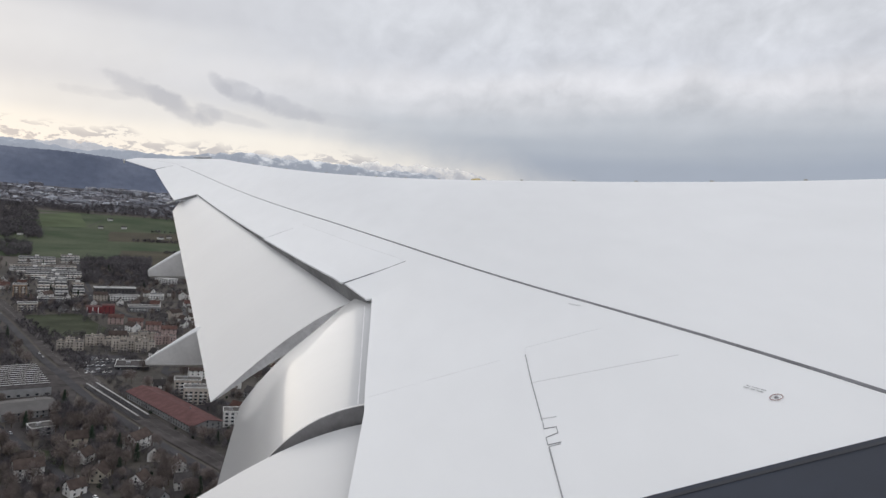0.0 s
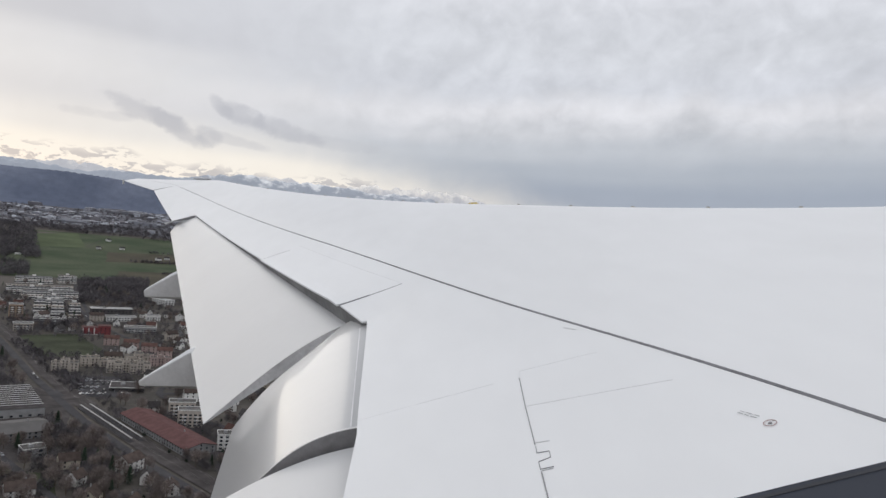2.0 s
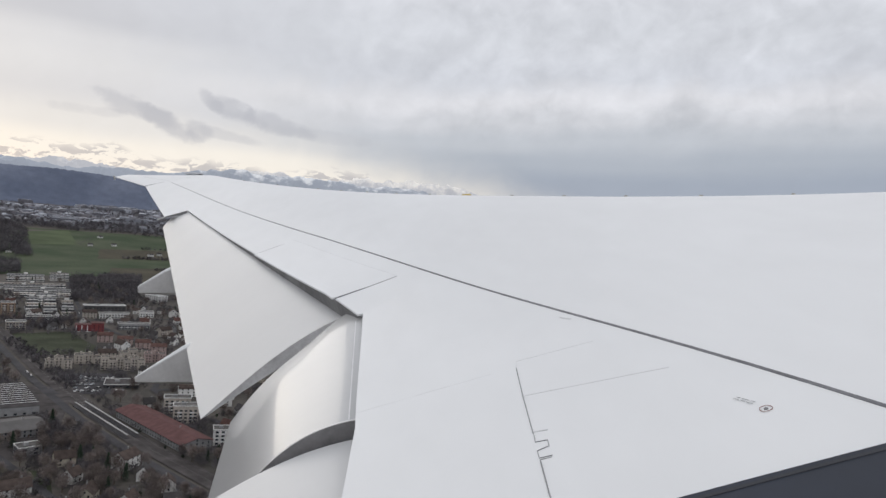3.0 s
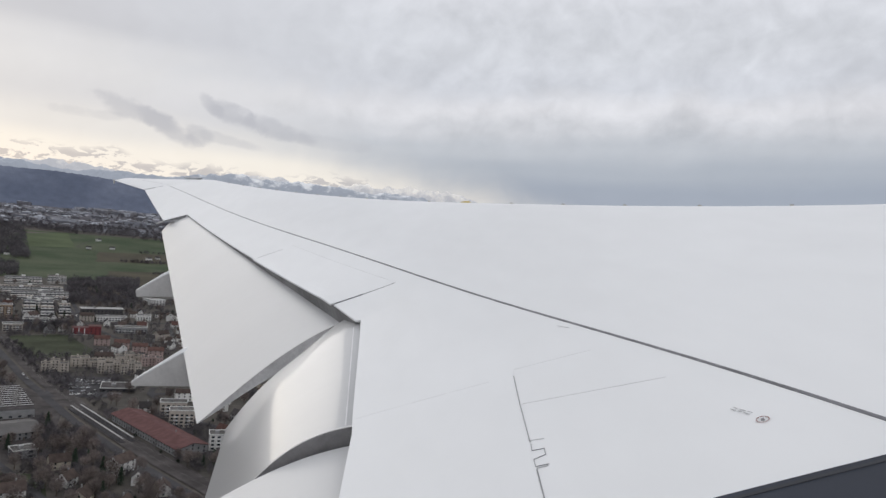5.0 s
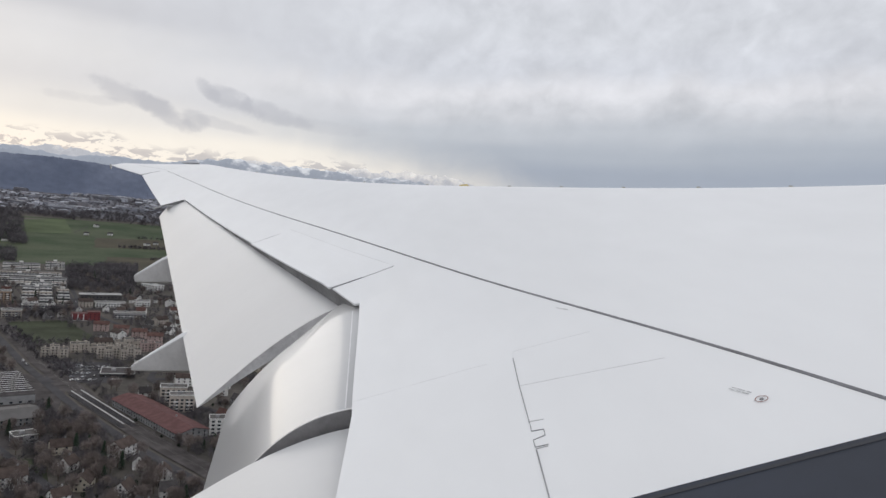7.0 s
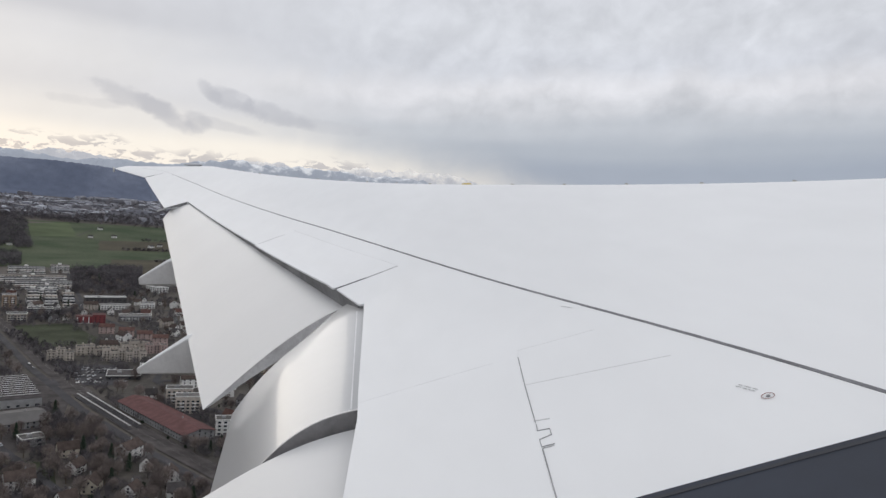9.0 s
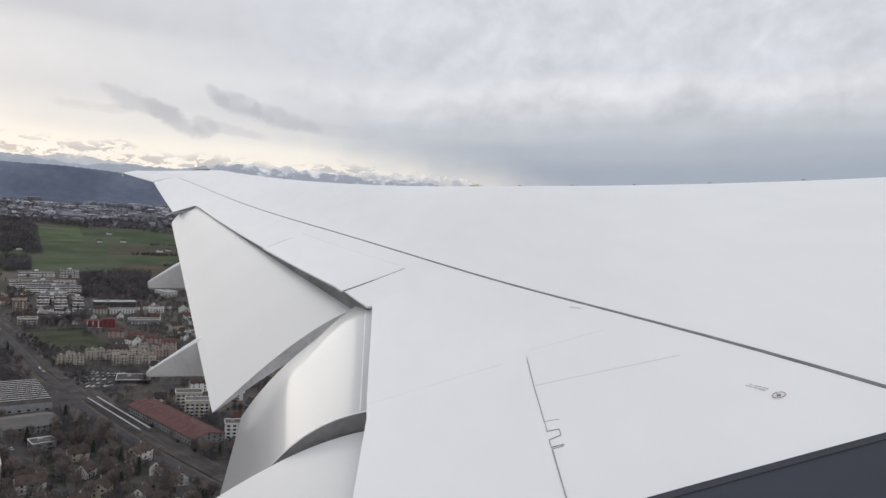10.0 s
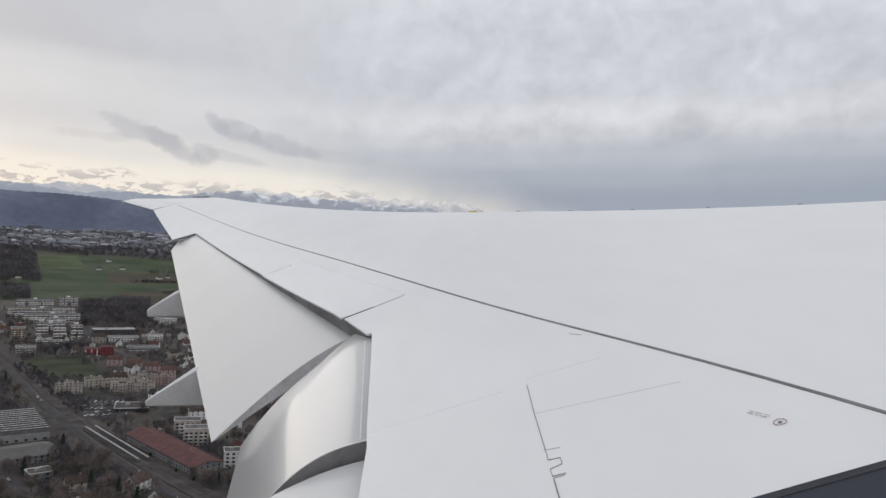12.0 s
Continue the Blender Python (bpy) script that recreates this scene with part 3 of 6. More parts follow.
def flaperon():
    """Drooped flaperon: its upper side bends over from the hinge to the tail, and rolls down along its outer edge."""
    spans = 40
    inner = section((-13.13, -1.54), (-14.48, -2.52), 3, 49, 0.09, 0.05, 0.385, 0.38)
    outer = section((-13.16, -1.185), (-14.715, -2.215), 15, 50, 0.09, 0.05, 0.33, 0.36)
    count = len(inner)
    rings = []
    for m in range(spans + 1):
        v = m / spans
        ring = []
        for j in range(count):
            p = inner[j].lerp(outer[j], v)
            s = min(max((inner[0].x - p.x) / 1.45, 0.0), 1.0)
            roll = max(0.0, v - 0.66) / 0.34
            out = 0.5 * (1 - smooth(s, 0.16, 0.5)) * v            # the nose reaches further out than the tail
            ring.append((p.x, 8.58 + 2.78 * v + out, p.y + 0.13 * out + 0.075 * (v - roll * roll) * smooth(s, 0.0, 0.6) * (1 - smooth(s, 0.58, 1.0))))
        rings.append(ring)
    verts, faces = loft(rings, close_ends=False)
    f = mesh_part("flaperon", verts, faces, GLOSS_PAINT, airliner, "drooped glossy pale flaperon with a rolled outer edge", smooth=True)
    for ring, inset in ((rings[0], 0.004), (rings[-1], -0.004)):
        end_rib(ring, inset, RIB_SHADED, f, "flap end rib, slot shade painted dark grey")
    # closing plate of the inner end, down to the next flap, in the shaded grey
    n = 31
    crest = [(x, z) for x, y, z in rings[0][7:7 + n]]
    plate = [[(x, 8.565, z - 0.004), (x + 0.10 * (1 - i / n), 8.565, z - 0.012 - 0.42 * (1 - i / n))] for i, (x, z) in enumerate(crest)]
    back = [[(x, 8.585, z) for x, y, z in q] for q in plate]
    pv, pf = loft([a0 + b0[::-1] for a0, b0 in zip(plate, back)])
    mesh_part("closing_plate", pv, pf, RIB_SHADED, f, "closing plate, slot shade painted dark grey")
    # thin pale lip round the inner end
    lip = []
    for x, y, z in rings[0][7:7 + 31]:
        lip.append([(x, y - 0.014, z - 0.012), (x, y - 0.014, z + 0.002), (x, y + 0.02, z + 0.002), (x, y + 0.02, z - 0.012)])
    lv, lf = loft(lip)
    mesh_part("end_lip", lv, lf, FAIRING, f, "thin pale lip of the end rib")
    seam = []
    for m in range(23):
        v = 0.01 + 0.98 * m / 22
        p, p2 = inner[8].lerp(outer[8], v), inner[9].lerp(outer[9], v)
        y = 8.58 + 2.78 * v
        x, z = p.x, p.y
        seam.append([(x, y, z - 0.01), (x, y, z + 0.004), (x - 0.012, y, z + 0.004 + (p2.y - z) * 0.012 / (x - p2.x)), (x - 0.012, y, z - 0.014)])
    sv, sf = loft(seam)
    mesh_part("hinge_seal", sv, sf, FAINT_SEAL, f, "thin grey hinge seal")


flaperon()
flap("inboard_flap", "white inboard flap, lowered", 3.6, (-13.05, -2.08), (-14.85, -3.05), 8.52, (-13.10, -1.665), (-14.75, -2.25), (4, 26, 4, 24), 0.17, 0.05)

# cove under the fixed skin, ahead of the flaps; its colour holds the gap's shade
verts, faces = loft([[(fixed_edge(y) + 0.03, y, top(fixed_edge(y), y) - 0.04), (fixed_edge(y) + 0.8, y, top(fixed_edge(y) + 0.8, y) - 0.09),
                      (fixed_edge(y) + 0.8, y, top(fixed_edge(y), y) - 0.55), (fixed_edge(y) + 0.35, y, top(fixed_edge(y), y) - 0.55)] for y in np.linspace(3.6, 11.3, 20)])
mesh_part("flap_cove", verts, faces, GAP_SHADE, airliner, "flap cove, gap shade put into its colour")
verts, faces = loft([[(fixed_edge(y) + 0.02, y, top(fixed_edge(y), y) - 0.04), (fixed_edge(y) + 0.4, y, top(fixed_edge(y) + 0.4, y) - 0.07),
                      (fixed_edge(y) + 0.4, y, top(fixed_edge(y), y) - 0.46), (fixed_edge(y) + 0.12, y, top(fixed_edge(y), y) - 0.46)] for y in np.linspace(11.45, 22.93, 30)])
mesh_part("flap_cove", verts, faces, GAP_SHADE, airliner)


# flat sides, a chamfered back, a rounded keel: (across, up)
CANOE_SECTION = ((0.6, -0.97), (0.94, -0.80), (1.0, -0.5), (1.0, 0.84), (0.75, 1.0), (-0.75, 1.0), (-1.0, 0.84), (-1.0, -0.5), (-0.94, -0.80), (-0.6, -0.97), (0.0, -1.0))


def canoe(y, tail, climb, dip, wide, length, run=0.70):
    """A flap track fairing: a flat-sided shell under the flap, its blunt tail behind it; tail: x, upper and lower height."""
    rings, steps = [], 20
    x0, z_top, z_low = tail
    for i in range(steps + 1):
        d = length * (i / steps) ** 1.4
        up = z_top + climb * min(d, run) + 0.22 * max(0.0, d - run)
        low = z_low - dip * min(d, 1.1) + 0.35 * max(0.0, d - 0.62 * length)
        w = wide * (0.4 + 0.6 * min(1.0, d / 1.1)) * (1.0 if i else 0.7)
        half = (up - low) / 2 * (1.0 if i else 0.85)
        rings.append([(x0 + d, y + w * a0, (up + low) / 2 + half * b0) for a0, b0 in CANOE_SECTION])
    verts, faces = loft(rings)
    shell = mesh_part("flap_track_fairing", verts, faces, FAIRING, airliner, "grey flap track fairing with its lit top edge painted white", smooth=True)
    # whiter strip along the back: the lit top edge put into colour
    lid = [[(x, y + (py - y) * 1.01, pz + 0.005) for x, py, pz in (r[3], r[4], r[5], r[6])] for r in rings]
    lid = [r + [(x, py, pz - 0.02) for x, py, pz in r[::-1]] for r in lid]
    verts, faces = loft(lid)
    mesh_part("ridge", verts, faces, WING_PAINT, shell, "lit top edge, painted white")
    return shell


canoe(19.4, (-18.22, -1.185, -1.34), 0.50, 0.14, 0.20, 2.8)
canoe(14.6, (-16.80, -2.21, -2.29), 0.53, 0.13, 0.25, 3.6, 0.82)
canoe(23.75, (-18.99, 0.285, 0.245), 0.22, -0.20, 0.035, 0.30, 0.30)

wick = bmesh.new()
bmesh.ops.create_cone(wick, cap_ends=True, segments=8, radius1=0.03, radius2=0.04, depth=0.16)
wick_ob = part("static_wick", wick, FRAME_WHITE, airliner, "small white static discharger")
wick_ob.location, wick_ob.rotation_euler = (-22.97, 32.30, 2.10), (0, 0, 0)

# ---- smooth grey lamp fairing on the swept tip ----
lamp = bmesh.new()
bmesh.ops.create_uvsphere(lamp, u_segments=20, v_segments=12, radius=1.0)
for v in lamp.verts:
    taper = 1.0 - 0.35 * max(0.0, -v.co.x)
    v.co = Vector((v.co.x * 0.36, v.co.y * 0.09 * taper, v.co.z * 0.06 * taper))
lamp_ob = part("tip_lamp", lamp, TIP_GREY, airliner, "grey lamp fairing on the wing tip", smooth=True)
lamp_ob.location, lamp_ob.rotation_euler = (-19.52, 30.35, 1.886), (0, radians(3), radians(40))

# ---- small fittings on the crest of the wing ----
tab = bmesh.new()
v = [tab.verts.new(p) for p in ((0.05, -0.006, -0.02), (-0.06, -0.006, -0.02), (-0.06, -0.006, 0.035), (0.02, -0.006, 0.022), (0.05, 0.006, -0.02), (-0.06, 0.006, -0.02), (-0.06, 0.006, 0.035), (0.02, 0.006, 0.022))]
for f in ((0, 1, 2, 3), (7, 6, 5, 4), (0, 4, 5, 1), (1, 5, 6, 2), (2, 6, 7, 3), (3, 7, 4, 0)):
    tab.faces.new([v[i] for i in f])
first_tab = part("vortex_generator", tab, TAB, airliner, "small metal vortex generator tab")
for i in range(17):
    y = 10.2 + 1.115 * i
    x = chord(y, 0.285 - 0.0045 * (y - 10.2))
    ob = first_tab if i == 0 else new("vortex_generator", first_tab.data)
    ob.parent = airliner
    ob.location, ob.rotation_euler, ob.scale = (x, y, top(x, y) + 0.004), (0, 0, radians(18)), (0.6, 0.6, 0.55)
hook = bmesh.new()
bmesh.ops.create_cone(hook, cap_ends=True, segments=16, radius1=0.11, radius2=0.07, depth=0.035)
ob = part("rope_fitting", hook, YELLOW, airliner, "yellow escape rope fitting")
ob.location = (chord(16.85, 0.265), 16.85, top(chord(16.85, 0.265), 16.85) + 0.012)


def on_skin(name, bm, mat, x, y, label="", turn=0.0):
    ob = part(name, bm, mat, airliner, label)
    e1 = Vector((0.1, 0, top(x + 0.05, y) - top(x - 0.05, y))).normalized()
    e2 = Vector((0, 0.1, top(x, y + 0.05) - top(x, y - 0.05))).normalized()
    e3 = e1.cross(e2).normalized()
    m = Matrix((e1, e3.cross(e1), e3)).transposed().to_4x4()
    ob.matrix_local = Matrix.Translation((x, y, top(x, y) + 0.004)) @ m @ Matrix.Rotation(radians(turn), 4, "Z")
    return ob


ring = bmesh.new()
rim_pts = [[ring.verts.new((r * math.cos(k * math.pi / 14), r * math.sin(k * math.pi / 14), z)) for k in range(28)] for r, z in ((0.032, 0.0), (0.0313, 0.0016), (0.0287, 0.0016), (0.028, 0.0))]
for q in range(3):
    for k in range(28):
        ring.faces.new((rim_pts[q][k], rim_pts[q][(k + 1) % 28], rim_pts[q + 1][(k + 1) % 28], rim_pts[q + 1][k]))
on_skin("target_ring", ring, STENCIL_RED, -11.03, 6.51, "dark red painted ring")
dot = bmesh.new()
bmesh.ops.create_cone(dot, cap_ends=True, segments=18, radius1=0.011, radius2=0.008, depth=0.005)
on_skin("target_cap", dot, STENCIL, -11.03, 6.51, "dark round filler cap")
for row, widths in enumerate(((0.025, 0.045, 0.03), (0.035, 0.025, 0.04))):
    off = 0.0
    for w in widths:
        bar = bmesh.new()
        box(bar, off, off + w, -0.002, 0.002, 0, 0.002)
        on_skin("stencil_bar", bar, THIN_SEAL, -11.075 - 0.018 * row, 6.72 - 0.005 * row, turn=-71)
        off += w + 0.012
for w, off in ((0.07, 0.0), (0.06, 0.085)):
    bar = bmesh.new()
    box(bar, off, off + w, -0.006, 0.006, 0, 0.002)
    on_skin("stencil_bar", bar, FAINT_SEAL, -11.46, 8.95, turn=-66)

# ---- slate fairing between wing and fuselage ----
def fairing_top(x, y, rank):
    t = max(0.0, (5.97 - rank) / 2.8)
    return top(x, y) + 0.03 + 0.35 * t * t


xs = np.linspace(-13.9, -0.6, 50)
fy = (5.98, 5.97, 5.7, 5.2, 4.6, 4.0, 3.5, 3.2)
verts = [(x, y + (-0.2 * (x + 11.36) * max(0, y - 3.6) / 2.45), fairing_top(x, min(5.97, y) - 0.2 * (x + 11.36) * max(0, y - 3.6) / 2.45, y) - (0.06 if y == 5.98 else 0)) for x in xs for y in fy]
nf = len(fy)
faces = [(i * nf + j, i * nf + j + 1, (i + 1) * nf + j + 1, (i + 1) * nf + j) for i in range(len(xs) - 1) for j in range(nf - 1)]
mesh_part("root_fairing", verts, faces, SLATE, airliner, "dark slate painted wing root fairing", smooth=True)
for y in (5.925,):
    verts, faces = [], []
    for i, x in enumerate(np.linspace(-13.8, -0.8, 50)):
        for s, up in ((-0.014, -0.002), (-0.010, 0.004), (0.010, 0.004), (0.014, -0.002)):
            yy = y + s
            verts.append((x, yy - 0.2 * (x + 11.36) * (yy - 3.6) / 2.45, fairing_top(x, yy - 0.2 * (x + 11.36) * (yy - 3.6) / 2.45, yy) + up))
        if i:
            faces += [(4 * i - 4 + j, 4 * i - 3 + j, 4 * i + 1 + j, 4 * i + j) for j in range(3)]
    mesh_part("fairing_seam", verts, faces, SLATE_DARK, airliner)

# ---- plain fuselage shell round the seat, with its window opening ----
R_IN, R_OUT, ZC = 3.20, 3.27, -0.35
angles = sorted(set([round(v, 4) for v in np.linspace(-180, 180, 73)] + [2.5, 10.0]))
lengths = sorted(set([round(v, 3) for v in np.linspace(-26, 6, 33)] + [-13.0, -12.6]))
verts, faces, index = [], [], {}
for k, r in enumerate((R_OUT, R_IN)):
    for i, x in enumerate(lengths):
        for j, an in enumerate(angles):
            index[k, i, j] = len(verts)
            verts.append((x, r * math.cos(radians(an)), ZC + r * math.sin(radians(an))))


def is_window(i, j):
    return -13.0 <= lengths[i] and lengths[i + 1] <= -12.6 and 2.5 <= angles[j] and angles[j + 1] <= 10.0


for i in range(len(lengths) - 1):
    for j in range(len(angles) - 1):
        q = [(i, j), (i + 1, j), (i + 1, j + 1), (i, j + 1)]
        if is_window(i, j):
            for (a0, b0), (a1, b1) in zip(q, q[1:] + q[:1]):
                na, nb = (a0 + a1) / 2, (b0 + b1) / 2
                edge_cell = (i - 1 if a0 == a1 == i else i + 1 if a0 == a1 == i + 1 else i, j - 1 if b0 == b1 == j else j + 1 if b0 == b1 == j + 1 else j)
                if not is_window(*edge_cell):
                    faces.append((index[0, a0, b0], index[0, a1, b1], index[1, a1, b1], index[1, a0, b0]))
            continue
        faces.append(tuple(index[0, a0, b0] for a0, b0 in q))
        faces.append(tuple(index[1, a0, b0] for a0, b0 in q)[::-1])
for i in (0, len(lengths) - 1):
    ring_in = [index[1, i, j] for j in range(len(angles) - 1)]
    faces.append(tuple(ring_in if i else ring_in[::-1]))
    for j in range(len(angles) - 1):
        faces.append((index[0, i, j], index[0, i, j + 1], index[1, i, j + 1], index[1, i, j]))
mesh_part("fuselage_shell", verts, faces, HULL, airliner, "white fuselage shell", smooth=True)


# ---- the land: one sheet from below the aircraft to the far hills ----
def land(x, y):
    """Height of the ground: a flat valley floor that rises towards the hills."""
    r = math.hypot(x, y)
    return 82.0 * smooth(r, 1700, 3750) + 1.2 * noise.noise((x / 300, y / 300, 0)) * smooth(r, 150, 700)


radii = [0] + [float(v) for v in np.geomspace(60, 4940, 72)]
spokes = 180
verts, faces = [(0, 0, land(0, 0))], []
for i, r in enumerate(radii[1:]):
    for k in range(spokes):
        an = 2 * math.pi * k / spokes
        x, y = r * math.sin(an), r * math.cos(an)
        verts.append((x, y, land(x, y)))
for k in range(spokes):
    faces.append((0, 1 + (k + 1) % spokes, 1 + k))
for i in range(len(radii) - 2):
    for k in range(spokes):
        a0, b0 = 1 + i * spokes + k, 1 + i * spokes + (k + 1) % spokes
        faces.append((a0, b0, b0 + spokes, a0 + spokes))
tagged(mesh_part("ground", verts, faces, GROUND, smooth=True), "brown-green winter valley ground", "ground", kind="structure")


def patch(name, corners, mat, label, category, lift=0.25, cells=24):
    """A flat piece of land cover, four corners, that follows the ground."""
    a0, b0, c0, d0 = [Vector(c) for c in corners]
    verts, faces = [], []
    for i in range(cells + 1):
        for j in range(cells + 1):
            s, t = i / cells, j / cells
            p = a0.lerp(b0, s).lerp(d0.lerp(c0, s), t)
            wob = 6.0 * noise.noise((p.x / 90, p.y / 90, 3.0)) if i in (0, cells) or j in (0, cells) else 0.0
            verts.append((p.x + wob, p.y + wob, land(p.x + wob, p.y + wob) + lift))
    n = cells + 1
    faces = [(i * n + j, (i + 1) * n + j, (i + 1) * n + j + 1, i * n + j + 1) for i in range(cells) for j in range(cells)]
    return tagged(mesh_part(name, verts, faces, mat), label, category, kind="structure")


def hill_ring(name, az0, az1, r0, r1, height, mat, label, rough, grain, steps=360, rows=14, ridged=False):
    """A long ridge: it climbs from r0 to its crest at r1 and stays closed behind."""
    verts, faces = [], []
    for i in range(steps + 1):
        az = az0 + (az1 - az0) * i / steps
        a = radians(az)
        for j in range(rows + 1):
            s = j / rows
            r = r0 + (r1 - r0) * s
            p = Vector((r * math.sin(a), r * math.cos(a), 0))
            h = height(az) * smooth(s, 0.0, 1.0)
            lumps = noise.fractal(p / 260, 0.9, 2.1, 6)
            if ridged:
                lumps = sum((0.6 - 2.2 * abs(noise.noise(p / q + Vector((0, 0, q))))) * k for q, k in ((330, 0.6), (140, 0.45), (55, 0.25), (22, 0.12)))
            h += (rough * lumps + grain * noise.noise(p / 14)) * min(1, s * 3)
            base = land(p.x, p.y)
            verts.append((p.x, p.y, max(base - 2, base + h)))
        r = r1 + 60
        verts.append((r * math.sin(a), r * math.cos(a), 20))
    n = rows + 2
    faces = [(i * n + j, (i + 1) * n + j, (i + 1) * n + j + 1, i * n + j + 1) for i in range(steps) for j in range(n - 1)]
    return tagged(mesh_part(name, verts, faces, mat, smooth=False), label, "hills", kind="structure")


hill_ring("backdrop_forest_hill", -75, 8, 3750, 4150, lambda az: 168 - 8 * smooth(az, -27, -18) - 130 * smooth(az, -14, -4), HAZY_FOREST, "long wooded hill, blue-grey from painted haze", 7, 4, steps=900)
hill_ring("backdrop_foothills", -75, 70, 4250, 4500, lambda az: 200 + 12 * math.sin(az * 0.35) + 8 * math.sin(az * 0.9) + 56 * smooth(az, -17, -9) - 60 * smooth(az, -4, 8) - 120 * smooth(az, 18, 30), FOOTHILLS, "foothills with painted blue haze and snowy clearings", 26, 4, steps=900, ridged=True)
hill_ring("backdrop_mountains", -75, 70, 4600, 4800, lambda az: 204 + 14 * math.sin(az * 0.55 + 1) + 82 * smooth(az, -15, -4) - 205 * smooth(az, 7, 16), SNOW_PEAKS, "far snow-covered mountain range, paled by painted haze", 50, 4, steps=1100, ridged=True)

patch("green_field", [(-850, 1420), (-414, 1667), (-640, 2560), (-1110, 2400)], GREEN, "green winter crop field", "field")
patch("fallow_field", [(-532, 1470), (-303, 1615), (-399, 1887), (-615, 1746)], FALLOW, "brown fallow field strip", "field", 0.5)
patch("meadow", [(-414, 1667), (74, 1845), (151, 2700), (-640, 2560)], GREEN_DARK, "dark green meadow", "field")
patch("meadow", [(74, 1845), (865, 1606), (906, 2450), (151, 2700)], GREEN, "green meadow", "field")
patch("green_field", [(-941, 2041), (-847, 2135), (-995, 2438), (-1070, 2308)], CROP, "bright green strip of young crop", "field", 0.6)
patch("fallow_field", [(-700, 1900), (-520, 2010), (-600, 2200), (-770, 2090)], FALLOW, "brown fallow field strip", "field", 0.5)
patch("hazed_town_ground", [(-2300, 2330), (900, 2850), (1000, 3800), (-2700, 3150)], HAZED_TOWN_GROUND, "built-up ground of the far town, greyed by painted haze", "ground", 0.6, 40)
patch("lawn", [(-440, 918), (-362, 818), (-306, 868), (-384, 966)], LAWN, "open green lawn between flats", "lawn")


# ---- roads and railway ----
def ribbon(name, pts, width, mat, label, category, lift=0.5, parent=None):
    verts, faces = [], []
    path = []
    for (xa, ya), (xb, yb) in zip(pts, pts[1:]):
        n = max(1, int(math.hypot(xb - xa, yb - ya) / 15))
        path += [(xa + (xb - xa) * i / n, ya + (yb - ya) * i / n) for i in range(n)]
    path.append(pts[-1])
    for i, (x, y) in enumerate(path):
        xa, ya = path[max(0, i - 1)]
        xb, yb = path[min(len(path) - 1, i + 1)]
        d = Vector((xb - xa, yb - ya)).normalized()
        for s in (-1, 1):
            px, py = x - d.y * s * width / 2, y + d.x * s * width / 2
            verts.append((px, py, land(x, y) + lift))
        if i:
            faces.append((2 * i - 2, 2 * i - 1, 2 * i + 1, 2 * i))
    ob = mesh_part(name, verts, faces, mat, parent)
    if not parent:
        tagged(ob, label, category, kind="structure")
    return ob


ROAD_WAY = [(-711, 1257), (-546, 1029), (-429, 874), (-328, 733), (-232, 610), (-161, 532), (-94, 465), (51, 318), (203, 190)]
ribbon("road", ROAD_WAY, 7.5, ASPHALT, "grey asphalt main road beside the railway", "road", 0.6)
RAIL_WAY = [(x + 12, y + 10) for x, y in ROAD_WAY]
bed = ribbon("railway_bed", RAIL_WAY, 17, BALLAST, "brown ballast railway bed with two tracks", "railway", 0.55)
for off in (-1.7, -0.2, 5.6, 7.1):
    ribbon("rail", [(x + off * 0.8, y + off * 0.6) for x, y in RAIL_WAY], 0.14, STEEL, "", "", 0.75, bed)
STREETS = [
    [(-560, 1383), (-508, 1257), (-438, 1118), (-400, 1050), (-300, 945), (-225, 850), (-203, 711), (-140, 635), (-76, 597)],
    [(-225, 850), (-152, 914), (25, 1016), (254, 1118)],
    [(-400, 1050), (-254, 1143), (-76, 1257), (190, 1372)],
    [(-203, 711), (-76, 775), (102, 876), (381, 965)],
    [(-292, 559), (-216, 483), (-152, 419), (-76, 368)],
    [(-152, 914), (-254, 1143), (-330, 1308)],
    [(-585, 1441), (-500, 1262), (-445, 1150), (-422, 1091)],
]
for pts in STREETS:
    ribbon("street", pts, 6.0, ASPHALT, "narrow grey residential street", "street", 0.65)
patch("car_park", [(-312, 752), (-282, 673), (-231, 688), (-259, 765)], ASPHALT, "dark asphalt car park", "car park", 0.45, 6)
patch("factory_yard", [(-349, 692), (-241, 502), (-215, 520), (-273, 705)], BALLAST, "worn brown factory yard", "yard", 0.4, 6)
ribbon("field_track", [(-880, 2330), (-850, 2150), (-640, 2000)], 3.0, BALLAST, "brown farm track between fields", "track", 0.7)


patch("lawn", [(-213, 440), (-184, 454), (-204, 490), (-241, 495)], LAWN, "dark green garden lawn among bare trees", "lawn", 0.3, 8)


def distance_to(pts, x, y):
    best = 1e9
    for (xa, ya), (xb, yb) in zip(pts, pts[1:]):
        dx, dy = xb - xa, yb - ya
        t = max(0, min(1, ((x - xa) * dx + (y - ya) * dy) / (dx * dx + dy * dy)))
        best = min(best, math.hypot(x - xa - t * dx, y - ya - t * dy))
    return best


# ---- buildings ----
def shared_box(name, sx, sy, sz, mat):
    bm = bmesh.new()
    box(bm, -sx / 2, sx / 2, -sy / 2, sy / 2, 0, sz)
    me = bpy.data.meshes.new(name)
    bmesh.ops.recalc_face_normals(bm, faces=bm.faces)
    bm.to_mesh(me)
    bm.free()
    me.materials.append(mat)
    return me


WINDOW = shared_box("window", 1.2, 0.14, 1.4, GLASS)
WIDE_WINDOW = shared_box("window", 2.2, 0.14, 1.5, GLASS)
DOOR = shared_box("door", 1.1, 0.16, 2.1, BARK)


